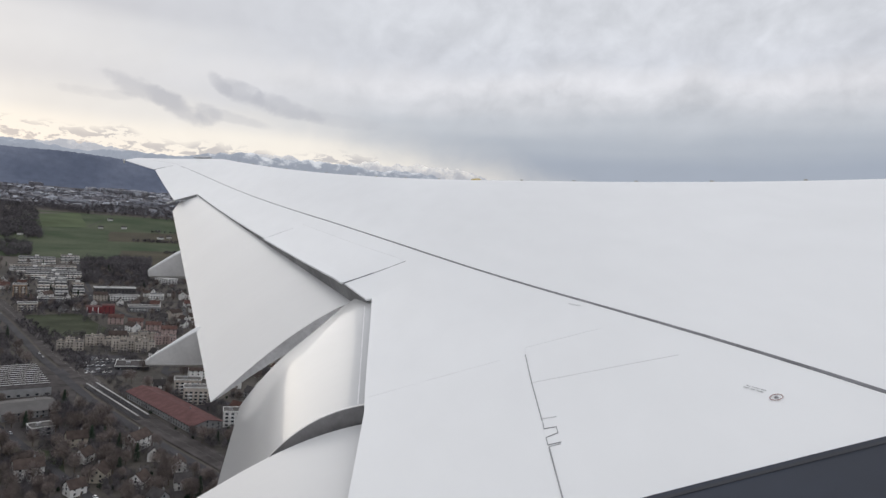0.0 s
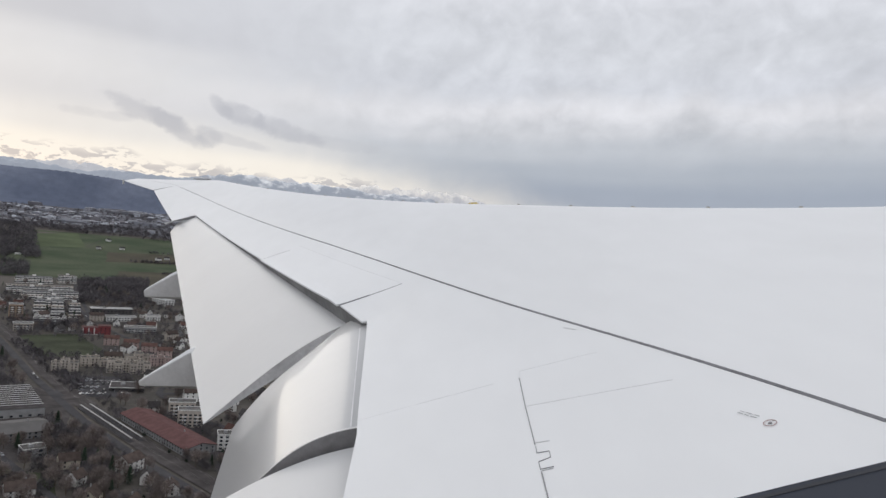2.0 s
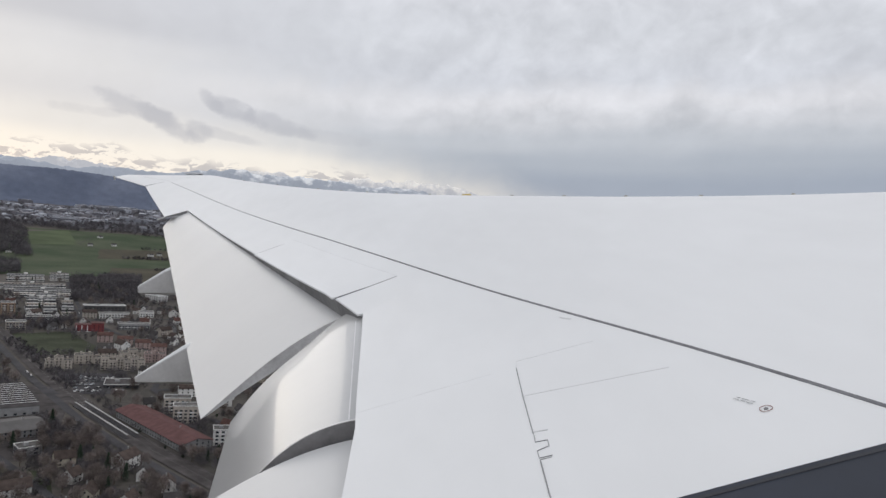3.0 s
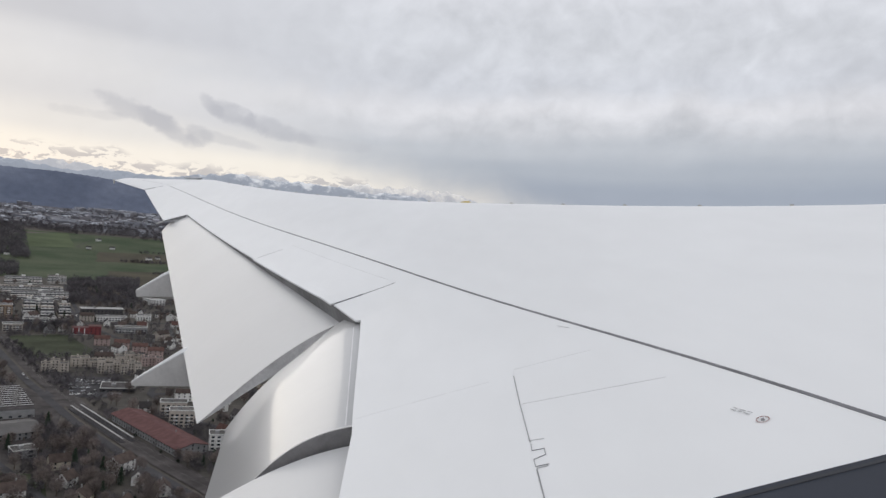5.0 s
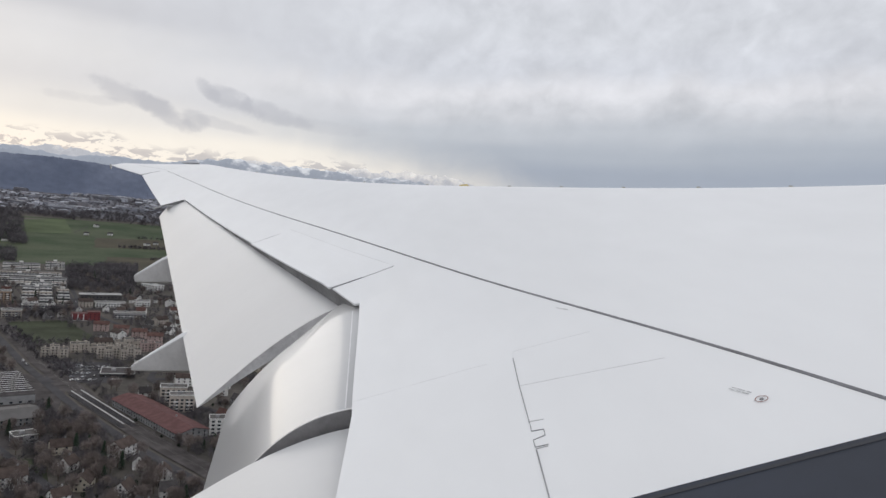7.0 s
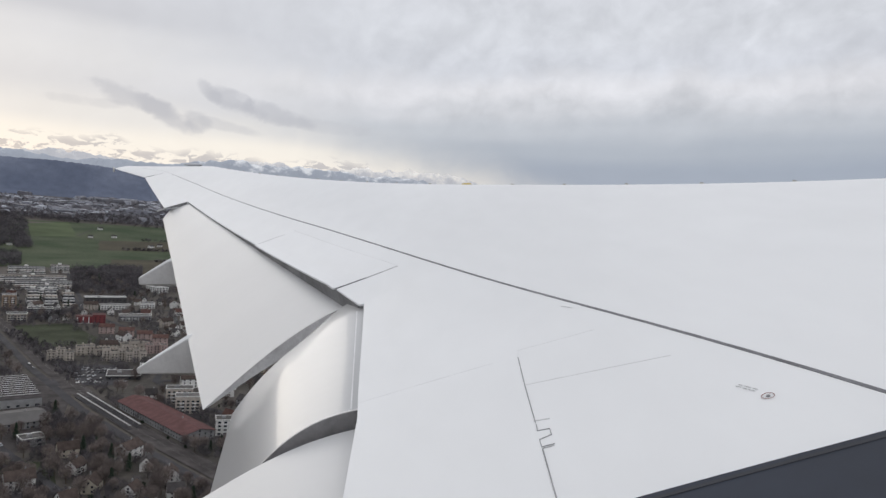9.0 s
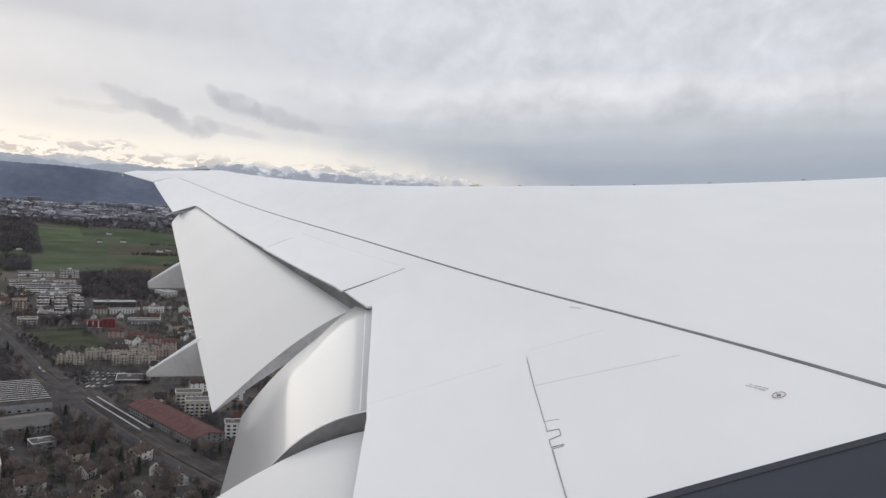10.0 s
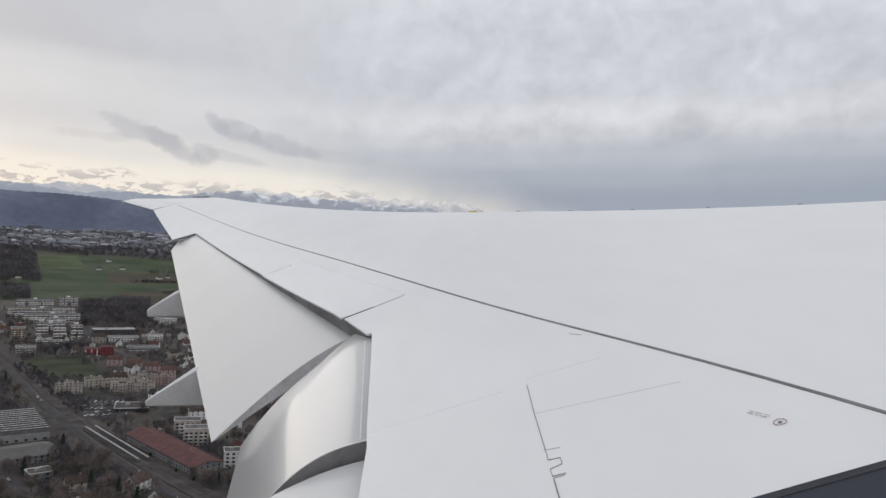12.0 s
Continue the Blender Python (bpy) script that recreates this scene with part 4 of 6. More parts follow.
def balcony_mesh():
    bm = bmesh.new()
    box(bm, -1.7, 1.7, -1.4, 0, 0, 0.18)
    box(bm, -1.7, 1.7, -1.4, -1.3, 0.18, 1.1)
    box(bm, -1.7, -1.6, -1.3, 0, 0.18, 1.1)
    box(bm, 1.6, 1.7, -1.3, 0, 0.18, 1.1)
    me = bpy.data.meshes.new("balcony")
    bmesh.ops.recalc_face_normals(bm, faces=bm.faces)
    bm.to_mesh(me)
    bm.free()
    me.materials.append(FRAME_WHITE)
    return me


BALCONY = balcony_mesh()


def child(name, me, parent, x, y, z, turn=0.0):
    ob = new(name, me)
    ob.parent = parent
    ob.location, ob.rotation_euler = (x, y, z), (0, 0, radians(turn))
    return ob


def openings(b, w, d, h, storey, gap, me, sides="nsew"):
    """Windows on the walls of a body w by d, one row a storey."""
    rows = max(1, int((h + 0.4) / storey))
    for r in range(rows):
        z = r * storey + 0.95
        for side in sides:
            length = w if side in "ns" else d
            n = max(1, int((length - 1.2) / gap))
            for i in range(n):
                p = (i - (n - 1) / 2) * (length - 1.0) / n
                if side == "s":
                    child("window", me, b, p, -d / 2, z)
                elif side == "n":
                    child("window", me, b, p, d / 2, z)
                elif side == "e":
                    child("window", me, b, w / 2, p, z, 90)
                else:
                    child("window", me, b, -w / 2, p, z, 90)


def gable_house(w, d, h, rise, plaster, tile, label, m, group="houses of the town", eaves=0.5, sides="sew"):
    """A pitched house: ridge along x."""
    b = empty("house", m, label, "house", group)
    bm = bmesh.new()
    prof = [(-d / 2, -1.5), (d / 2, -1.5), (d / 2, h), (0, h + rise), (-d / 2, h)]
    va = [[bm.verts.new((x, y, z)) for y, z in prof] for x in (-w / 2, w / 2)]
    bm.faces.new(va[0][::-1])
    bm.faces.new(va[1])
    for i in range(5):
        bm.faces.new((va[0][i], va[0][(i + 1) % 5], va[1][(i + 1) % 5], va[1][i]))
    part("wall", bm, PLASTER[plaster], b)
    bm = bmesh.new()
    t, k = 0.28, rise / (d / 2)
    for s in (-1, 1):
        lo, hi = (s * (d / 2 + eaves), h - eaves * k), (0, h + rise)
        q = [[bm.verts.new((x, y, z + dz)) for (y, z), dz in ((lo, 0.03), (hi, 0.03), (hi, t), (lo, t))] for x in (-w / 2 - eaves, w / 2 + eaves)]
        bm.faces.new(q[0])
        bm.faces.new(q[1][::-1])
        for i in range(4):
            bm.faces.new((q[0][i], q[0][(i + 1) % 4], q[1][(i + 1) % 4], q[1][i]))
    part("roof", bm, TILES[tile], b)
    bm = bmesh.new()
    box(bm, w * 0.2, w * 0.2 + 0.8, d * 0.12, d * 0.12 + 0.7, h + rise * 0.45, h + rise + 0.9)
    part("chimney", bm, PLASTER["grey"], b)
    openings(b, w, d, h, 2.8, 4.0, WINDOW, sides)
    for s in (-1, 1):
        if rise > 2.5:
            child("window", WINDOW, b, s * w / 2, 0, h + 0.4, 90)
    child("door", DOOR, b, w * 0.18, -d / 2, 0)
    return b


def flat_block(w, d, h, plaster, roof, label, category, m, group="", balconies=True, storey=2.9, gap=3.4, name="apartment_block", windows=True, parapet="white", sides="sew"):
    b = empty(name, m, label, category, group)
    bm = bmesh.new()
    box(bm, -w / 2, w / 2, -d / 2, d / 2, -1.5, h)
    part("wall", bm, PLASTER[plaster], b)
    bm = bmesh.new()
    box(bm, -w / 2 - 0.25, w / 2 + 0.25, -d / 2 - 0.25, d / 2 + 0.25, h + 0.004, h + 0.3)
    part("roof", bm, TILES[roof], b)
    bm = bmesh.new()
    for x0, x1, y0, y1 in ((-w / 2 - 0.3, w / 2 + 0.3, -d / 2 - 0.3, -d / 2 + 0.1), (-w / 2 - 0.3, w / 2 + 0.3, d / 2 - 0.1, d / 2 + 0.3), (-w / 2 - 0.3, -w / 2 + 0.1, -d / 2 + 0.1, d / 2 - 0.1), (w / 2 - 0.1, w / 2 + 0.3, -d / 2 + 0.1, d / 2 - 0.1)):
        box(bm, x0, x1, y0, y1, h + 0.1, h + 0.75)
    part("parapet", bm, PLASTER[parapet], b)
    bm = bmesh.new()
    box(bm, -w * 0.2, -w * 0.2 + min(4, w * 0.2), -1.5, 1.5, h + 0.3, h + 2.2)
    part("roof_hut", bm, PLASTER["grey"], b)
    if windows:
        openings(b, w, d, h, storey, gap, WIDE_WINDOW if gap > 3.2 else WINDOW, sides)
    if balconies:
        n = max(1, int(w / 8))
        for r in range(1, int((h + 0.4) / storey)):
            for i in range(n):
                child("balcony", BALCONY, b, (i - (n - 1) / 2) * w / n, -d / 2, r * storey)
    return b


def at(x, y, turn=0.0):
    return pose(x, y, land(x, y), 0, 0, turn)


taken = [(-405, 885, 30), (-365, 880, 32), (-332, 905, 24), (-385, 915, 24), (-345, 862, 22)]      # x, y, radius of what stands already, and of the open lawn


def claim(x, y, r):
    taken.append((x, y, r))


def is_free(x, y, r):
    return all((x - a) ** 2 + (y - b) ** 2 > (r + c) ** 2 for a, b, c in taken)


rows_rng = random.Random(23)


def terrace_flats(w, storeys, back, m, rise=2.9):
    """Flats whose storeys step back one over the other, each with a white balcony front and planters."""
    b = empty("terrace_flats", m, "stepped white terrace flats with long balconies", "apartment block", "terrace flats")
    rear = -14 + storeys * back + 9
    for k in range(storeys):
        y0, z0 = -14 + k * back, k * rise
        bm = bmesh.new()
        box(bm, -w / 2 + k * 0.35, w / 2 - k * 0.25, y0, rear, z0 - (1.5 if k == 0 else 0), z0 + rise - 0.004)
        # every other storey is dark: the shade of recessed loggias as wall colour
        storey = part("storey", bm, PLASTER[("dark", "beige", "dark", "grey")[(k + storeys) % 4]], b)
        bm = bmesh.new()
        bays = max(2, int(w / 7))
        for i in range(bays):
            xa = -w / 2 + k * 0.35 + i * (w - k * 0.6) / bays + rows_rng.uniform(0.1, 1.4)
            xb = -w / 2 + k * 0.35 + (i + 1) * (w - k * 0.6) / bays - rows_rng.uniform(0.1, 0.8)
            box(bm, xa, xb, y0 - 1.6, y0 - 1.4, z0 + 0.2, z0 + rows_rng.choice((1.2, 1.35, 1.5)))
        box(bm, -w / 2 + k * 0.35, w / 2 - k * 0.25, y0 - 1.6, y0 - 0.01, z0, z0 + 0.2)
        part("balcony_front", bm, PLASTER["white"], storey)
        n = int(w / 5.5)
        for i in range(n):
            child("window", WIDE_WINDOW, storey, (i - (n - 1) / 2) * w / n * 0.93, y0, z0 + 0.9)
        for i in range(int(w / 11)):
            bm = bmesh.new()
            x = (i - (int(w / 11) - 1) / 2) * 11
            box(bm, x - 0.15, x + 0.15, y0 - 1.35, y0 - 0.02, z0 + 0.21, z0 + rise - 0.3)
            part("screen_wall", bm, PLASTER["grey"], storey)
    bm = bmesh.new()
    box(bm, -w / 2 + storeys * 0.35, w / 2 - storeys * 0.25, -14 + storeys * back, rear - 0.2, storeys * rise, storeys * rise + 0.3)
    part("roof", bm, TILES["gravel"], b)
    bm = bmesh.new()
    box(bm, -3, 3, rear - 6, rear - 2, storeys * rise + 0.3, storeys * rise + 2.8)
    part("lift_hut", bm, PLASTER["white"], b)
    return b


for x, y, w, storeys, back in ((-655, 1428, 62, 4, 2.0), (-612, 1468, 34, 5, 1.0), (-598, 1330, 104, 3, 4.0), (-590, 1282, 60, 4, 2.0), (-545, 1250, 84, 4, 3.0), (-520, 1205, 30, 4, 2.5),
                              (-483, 1078, 17, 6, 4.5), (-463, 1088, 18, 6, 4.5), (-443, 1098, 17, 5, 4.5), (-502, 1150, 22, 4, 3.0)):
    terrace_flats(w, storeys, back, at(x, y, 28), 3.6 if back == 4.5 else 2.9)
    for s in (-26, 0, 26):
        if abs(s) < w * 0.45:
            claim(x + s, y + s * 0.5, 17)
flat_block(17, 13, 19, "orange", "gravel", "orange-brown flats beside the terrace flats", "apartment block", at(-498, 1042, 26))
claim(-498, 1042, 14)
flat_block(30, 14, 9, "grey", "gravel", "low grey flats with flat roof", "apartment block", at(-443, 1010, 26))
claim(-443, 1010, 18)
flat_block(22, 13, 10, "beige", "gravel", "low beige flats behind the lawn", "apartment block", at(-446, 955, 26))
claim(-446, 955, 14)
# warehouse and white houses
KEY_BLOCKS = [
    (-236, 462, 14, 22, 13, 30, "cream", "gravel", "cream flats with rounded balconies", "apartment block", True),
    (-410, 1150, 58, 16, 8.5, 28, "dark", "pale", "long dark-walled warehouse with a pale sheet roof", "warehouse", False),
    (-376, 1094, 40, 12, 7, 28, "white", "gravel", "white flat-roofed house row", "house row", True),
    (-340, 1124, 20, 12, 8, 28, "white", "gravel", "small white flat-roofed block", "apartment block", True),
    (-378, 1300, 34, 20, 9, -35, "white", "pale", "white school building with a pale roof", "school", False),
    (-164, 648, 22, 12, 13, 14, "beige", "gravel", "beige flats behind the railway shed", "apartment block", True),
    (-236, 722, 30, 24, 3.5, 16, "dark", "dark", "dark flat roof hall with a white rim", "hall", False),
    (-150, 622, 20, 12, 14, 14, "beige", "gravel", "beige flats with stacked balconies", "apartment block", True),
    (-109, 572, 14, 12, 12, 14, "white", "gravel", "slim white flats with balconies", "apartment block", True),
    (-231, 524, 15, 12, 6, 40, "grey", "gravel", "small grey flat-roofed workshop", "workshop", False),
    (-322, 1016, 40, 12, 8, 22, "grey", "gravel", "low grey flats near the pink houses", "apartment block", True),
    (-190, 965, 34, 13, 13, 22, "white", "gravel", "long white flats with balconies", "apartment block", True),
    (-76, 1054, 30, 13, 13, 22, "beige", "gravel", "beige flats with balconies", "apartment block", True),
]
for x, y, w, d, h, turn, plaster, roof, label, category, balc in KEY_BLOCKS:
    flat_block(w, d, h, plaster, roof, label, category, at(x, y, turn), balconies=balc, name=category.replace(" ", "_"), gap=3.6 if balc else 5.0, parapet="grey" if category == "factory" else "white")
    claim(x, y, max(w, d) * 0.55)



def stepped_flats(w, d, h, plaster, seed, m):
    """Flats of unequal boxes set side by side, roof terraces between them."""
    rnd = random.Random(seed)
    b = empty("apartment_block", m, "beige flats with stepped roof terraces", "apartment block", "beige flats by the lawn")
    n = 3
    for i in range(n):
        x0, x1 = -w / 2 + i * w / n + (0.004 if i else 0), -w / 2 + (i + 1) * w / n
        y0, y1, top_z = -d / 2 + rnd.uniform(0, 3.5), d / 2 - rnd.uniform(0, 3), h + rnd.choice((-2.8, 0, 0, 2.8))
        bm = bmesh.new()
        box(bm, x0, x1, y0, y1, -1.5, top_z)
        wing_part = part("wall", bm, PLASTER[plaster], b)
        bm = bmesh.new()
        for xa, xb, ya, yb in ((x0, x1, y0, y0 + 0.25), (x0, x1, y1 - 0.25, y1), (x0, x0 + 0.25, y0 + 0.25, y1 - 0.25), (x1 - 0.25, x1, y0 + 0.25, y1 - 0.25)):
            box(bm, xa, xb, ya, yb, top_z + 0.004, top_z + 0.9)
        part("parapet", bm, PLASTER[plaster], wing_part)
        bm = bmesh.new()
        box(bm, x0 + 0.26, x1 - 0.26, y0 + 0.26, y1 - 0.26, top_z + 0.004, top_z + 0.12)
        part("roof", bm, TILES["gravel"], wing_part)
        bm = bmesh.new()
        xm = rnd.uniform(x0 + 1.5, x1 - 3.0)
        box(bm, xm, xm + rnd.uniform(1.5, 2.8), y1 - 4, y1 - 1.5, top_z + 0.13, top_z + rnd.uniform(1.6, 2.9))
        part("roof_hut", bm, PLASTER[plaster], wing_part)
        for r in range(int((top_z + 0.4) / 2.8)):
            for k in range(2):
                child("window", WINDOW, wing_part, x0 + (0.3 + 0.4 * k) * (x1 - x0), y0, r * 2.8 + 0.9)
            if i == n - 1:
                child("window", WINDOW, wing_part, x1, (y0 + y1) / 2, r * 2.8 + 0.9, 90)
            if rnd.random() < 0.6 and r:
                bm = bmesh.new()
                box(bm, x0 + 0.4, x0 + 0.4 + (x1 - x0) * 0.55, y0 - 1.3, y0 - 0.01, r * 2.8 - 0.1, r * 2.8 + 0.85)
                part("balcony", bm, PLASTER[plaster], wing_part)
    return b


for i, (x, y, w, d, h, plaster) in enumerate(((-317, 774, 25, 14, 11, "beige"), (-300, 806, 27, 14, 9, "beige"), (-268, 786, 22, 13, 13, "beige"), (-248, 792, 20, 13, 10, "beige"), (-266, 842, 28, 15, 10, "beige"), (-240, 836, 22, 14, 12, "pink"))):
    stepped_flats(w, d, h, plaster, 40 + i, at(x, y, 24))
    claim(x, y, 14)

# low grey hall with a shallow pitched roof beside the sawtooth works
gable_house(38, 34, 5.5, 3.0, "grey", "sheet", "low grey works hall with a shallow pitched roof", at(-262, 566, 40), "", eaves=0.8)
claim(-262, 566, 22)


def red_school(m):
    b = empty("school", m, "dark red clad school with white stair windows", "school")
    for x0, x1, y0, y1, h in ((-17, 2, -6, 7, 8.5), (2.004, 17, -5, 8, 10.5)):
        bm = bmesh.new()
        box(bm, x0, x1, y0, y1, -1.5, h)
        body = part("wall", bm, PLASTER["red"], b)
        bm = bmesh.new()
        box(bm, x0 - 0.2, x1 + (0.2 if x0 > 0 else -0.1), y0 - 0.2, y1 + 0.2, h + 0.004, h + 0.45)
        part("roof", bm, TILES["rust"], body)
        n = int((x1 - x0) / 4)
        for r in range(int(h / 3)):
            for k in range(n):
                child("window", WINDOW, body, x0 + (k + 0.7) * (x1 - x0) / n, y0, r * 3 + 0.9)
    for x in (-16.2, -9.5, -3.0):
        bm = bmesh.new()
        box(bm, x, x + 1.1, -6.25, -6.01, 0.3, 8.2)
        part("stair_window", bm, FRAME_WHITE, b, "white stair window strip")
    bm = bmesh.new()
    box(bm, -17.5, 2, -9.5, -6.3, 0.0, 0.5)
    part("terrace", bm, CONCRETE, b)
    return b


# red school and pink houses round the lawn
red_school(at(-366, 980, 22))
claim(-366, 980, 17)
for x, y in ((-325, 922), (-297, 909), (-272, 897), (-249, 881)):
    gable_house(17, 12, 8.5, 3.0, "pink", "red", "pink rendered house with a red tiled roof", at(x, y, 16), "pink houses by the lawn")
    claim(x, y, 11)
# the long red-brown roof by the railway
gable_house(106, 25, 6.0, 3.0, "grey", "rust", "long railway shed under a red-brown tiled roof", at(-160, 591, -46.3), "", eaves=1.2)
for s in range(-48, 49, 12):
    claim(-160 + s * 0.69, 591 - s * 0.72, 15)


def sawtooth_factory(w, d, h, bays, m):
    b = empty("factory", m, "grey works hall with a white sawtooth roof", "factory")
    bm = bmesh.new()
    box(bm, -w / 2, w / 2, -d / 2, d / 2, -1.5, h)
    part("wall", bm, PLASTER["grey"], b)
    step = d / bays
    for i in range(bays):
        y0 = -d / 2 + i * step
        bm = bmesh.new()
        q = [[bm.verts.new((x, y, z)) for y, z in ((y0, h), (y0 + step, h), (y0 + step, h + 2.4), (y0 + step - 0.3, h + 2.4), (y0 + 0.1, h + 0.2))] for x in (-w / 2, w / 2)]
        bm.faces.new(q[0])
        bm.faces.new(q[1][::-1])
        for k in range(5):
            bm.faces.new((q[0][k], q[0][(k + 1) % 5], q[1][(k + 1) % 5], q[1][k]))
        saw = part("roof_bay", bm, TILES["dark"], b)
        bm = bmesh.new()
        ends = []
        for x in (-w / 2 + 0.2, w / 2 - 0.2):
            ends.append([bm.verts.new((x, y0 + 0.1 + (step - 0.4) * t, h + 0.2 + 2.2 * t + up)) for t, up in ((0.935, 0.02), (0.985, 0.02), (0.985, 0.14), (0.935, 0.14))])
        bm.faces.new(ends[0])
        bm.faces.new(ends[1][::-1])
        for k in range(4):
            bm.faces.new((ends[0][k], ends[0][(k + 1) % 4], ends[1][(k + 1) % 4], ends[1][k]))
        part("skylight", bm, FRAME_WHITE, saw, "pale roof light band")
    openings(b, w, d, h, 4.0, 6.0, WIDE_WINDOW, "se")
    return b


sawtooth_factory(54, 71, 7, 11, at(-306, 628, 34))
claim(-295, 630, 38)


def canopy(length, m):
    b = empty("platform_canopy", m, "long pale railway platform roof on posts", "platform roof")
    bm = bmesh.new()
    box(bm, -length / 2, length / 2, -0.7, 0.7, 3.4, 3.65)
    part("canopy_roof", bm, TILES["pale"], b)
    bm = bmesh.new()
    box(bm, -length / 2, length / 2, -1.9, 1.9, -0.5, 0.75)
    part("platform", bm, ASPHALT, b)
    post = shared_box("post", 0.25, 0.25, 2.7, STEEL)
    n = int(length / 8)
    for i in range(n):
        child("post", post, b, (i - (n - 1) / 2) * 8, 0, 0.74)
    return b


for px, py, length in ((-213, 605, 104), (-207, 610, 104)):
    canopy(length, at(px, py, -48))
for k in range(-48, 49, 12):
    claim(-210 + k * 0.67, 607 - k * 0.74, 7)

# ---- the pitched houses of the town: some built, the rest set about ----
MAKES = [
    (10, 8.5, 5.2, 3.8, "white", "brown", "white rendered house with a brown tiled roof"),
    (9.5, 8, 5.4, 4.2, "white", "dark", "white rendered house with a dark steep roof"),
    (13, 10, 5.6, 4.0, "cream", "brown", "cream rendered house with a brown tiled roof"),
    (12, 9, 5.4, 4.4, "white", "red", "white rendered house with a red tiled roof"),
    (16, 11, 8.2, 4.0, "white", "brown", "three-storey white house with a brown roof"),
    (10, 8, 5.2, 4.0, "grey", "dark", "grey house with a dark roof"),
    (18, 11, 8.4, 3.6, "beige", "brown", "beige block of flats with a pitched brown roof"),
    (12, 10, 5.6, 3.8, "pink", "brown", "pinkish house with a brown tiled roof"),
]
NEAR = [(-200, 508, 32), (-183, 479, 75), (-160, 509, 70), (-142, 490, 100), (-122, 475, 110), (-163, 452, 95), (-137, 446, 80), (-203, 447, 35), (-112, 447, 20), (-168, 429, 50)]
rng = random.Random(11)
spots = [(x, y, t, (2, 0, 4, 1, 0)[i % 5]) for i, (x, y, t) in enumerate(NEAR)]
for x, y, _, _ in spots:
    claim(x, y, 8)
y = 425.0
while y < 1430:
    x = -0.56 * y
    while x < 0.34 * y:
        # fewer houses where the wing hides the ground from the camera
        behind_wing = x > -0.12 * y
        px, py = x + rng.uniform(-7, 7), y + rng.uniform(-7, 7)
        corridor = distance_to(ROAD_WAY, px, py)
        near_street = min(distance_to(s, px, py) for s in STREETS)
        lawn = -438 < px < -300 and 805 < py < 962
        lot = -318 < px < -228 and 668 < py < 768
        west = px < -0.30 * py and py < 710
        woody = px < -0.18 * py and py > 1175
        if corridor > 38 and not woody and near_street > 9 and not lawn and not lot and not west and is_free(px, py, 9) and rng.random() < (0.86 if not behind_wing else 0.3):
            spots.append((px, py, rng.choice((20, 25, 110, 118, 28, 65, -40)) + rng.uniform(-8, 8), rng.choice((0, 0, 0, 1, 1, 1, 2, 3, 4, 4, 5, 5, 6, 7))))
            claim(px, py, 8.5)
        x += 25 if not behind_wing else 46
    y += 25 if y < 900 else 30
first = {}
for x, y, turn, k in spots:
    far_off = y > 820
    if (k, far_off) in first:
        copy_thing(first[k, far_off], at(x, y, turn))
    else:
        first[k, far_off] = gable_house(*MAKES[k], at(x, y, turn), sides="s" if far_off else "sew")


# ---- trees ----
def twig_quads(rnd, count, rx, rz, zc, size, thin):
    verts, faces = [], []
    for _ in range(count):
        d = Vector((rnd.gauss(0, 1), rnd.gauss(0, 1), rnd.gauss(0, 1)))
        d.normalize()
        k = rnd.random() ** 0.45
        lump = 1 + 0.25 * noise.noise(d * 2.3)
        p = Vector((d.x * rx * k * lump, d.y * rx * k * lump, zc + d.z * rz * k * lump))
        u = (d + Vector((rnd.gauss(0, 0.5), rnd.gauss(0, 0.5), rnd.gauss(0.35, 0.5)))).normalized() * size * rnd.uniform(0.6, 1.3)
        s = u.cross(Vector((rnd.gauss(0, 1), rnd.gauss(0, 1), rnd.gauss(0, 1)))).normalized() * thin * rnd.uniform(0.6, 1.4)
        n = len(verts)
        verts += [p - u - s, p - u + s, p + u * 1.1]
        faces.append((n, n + 1, n + 2))
        verts += [p + u * 0.2 + s * 2.2, p - u * 0.1 - s * 2.0, p + u * 0.9 - s * 2.4]
        faces.append((n + 3, n + 4, n + 5))
    return verts, faces


def limb(bm, a0, b0, ra, rb, seg=6):
    d = b0 - a0
    m = Matrix.Translation((a0 + b0) / 2) @ d.to_track_quat("Z", "Y").to_matrix().to_4x4()
    bmesh.ops.create_cone(bm, cap_ends=True, segments=seg, radius1=ra, radius2=rb, depth=d.length, matrix=m)


def bare_tree(seed, h, m):
    rnd = random.Random(seed)
    b = empty("tree", m, "leafless brown winter tree", "tree", "garden trees")
    bm = bmesh.new()
    fork = Vector((0, 0, h * 0.34))
    limb(bm, Vector((0, 0, -0.6)), fork, h * 0.026, h * 0.017)
    for i in range(7):
        a = 2 * math.pi * i / 7 + rnd.uniform(-0.3, 0.3)
        tip = fork + Vector((math.cos(a) * h * rnd.uniform(0.12, 0.26), math.sin(a) * h * rnd.uniform(0.12, 0.26), h * rnd.uniform(0.25, 0.55)))
        limb(bm, fork - Vector((0, 0, h * 0.05 * rnd.random())), tip, h * 0.012, h * 0.003, 5)
    part("trunk", bm, BARK, b)
    verts, faces = twig_quads(rnd, 1500, h * 0.34, h * 0.36, h * 0.60, h * 0.05, 0.04)
    mesh_part("crown", verts, faces, TWIGS, b)
    return b


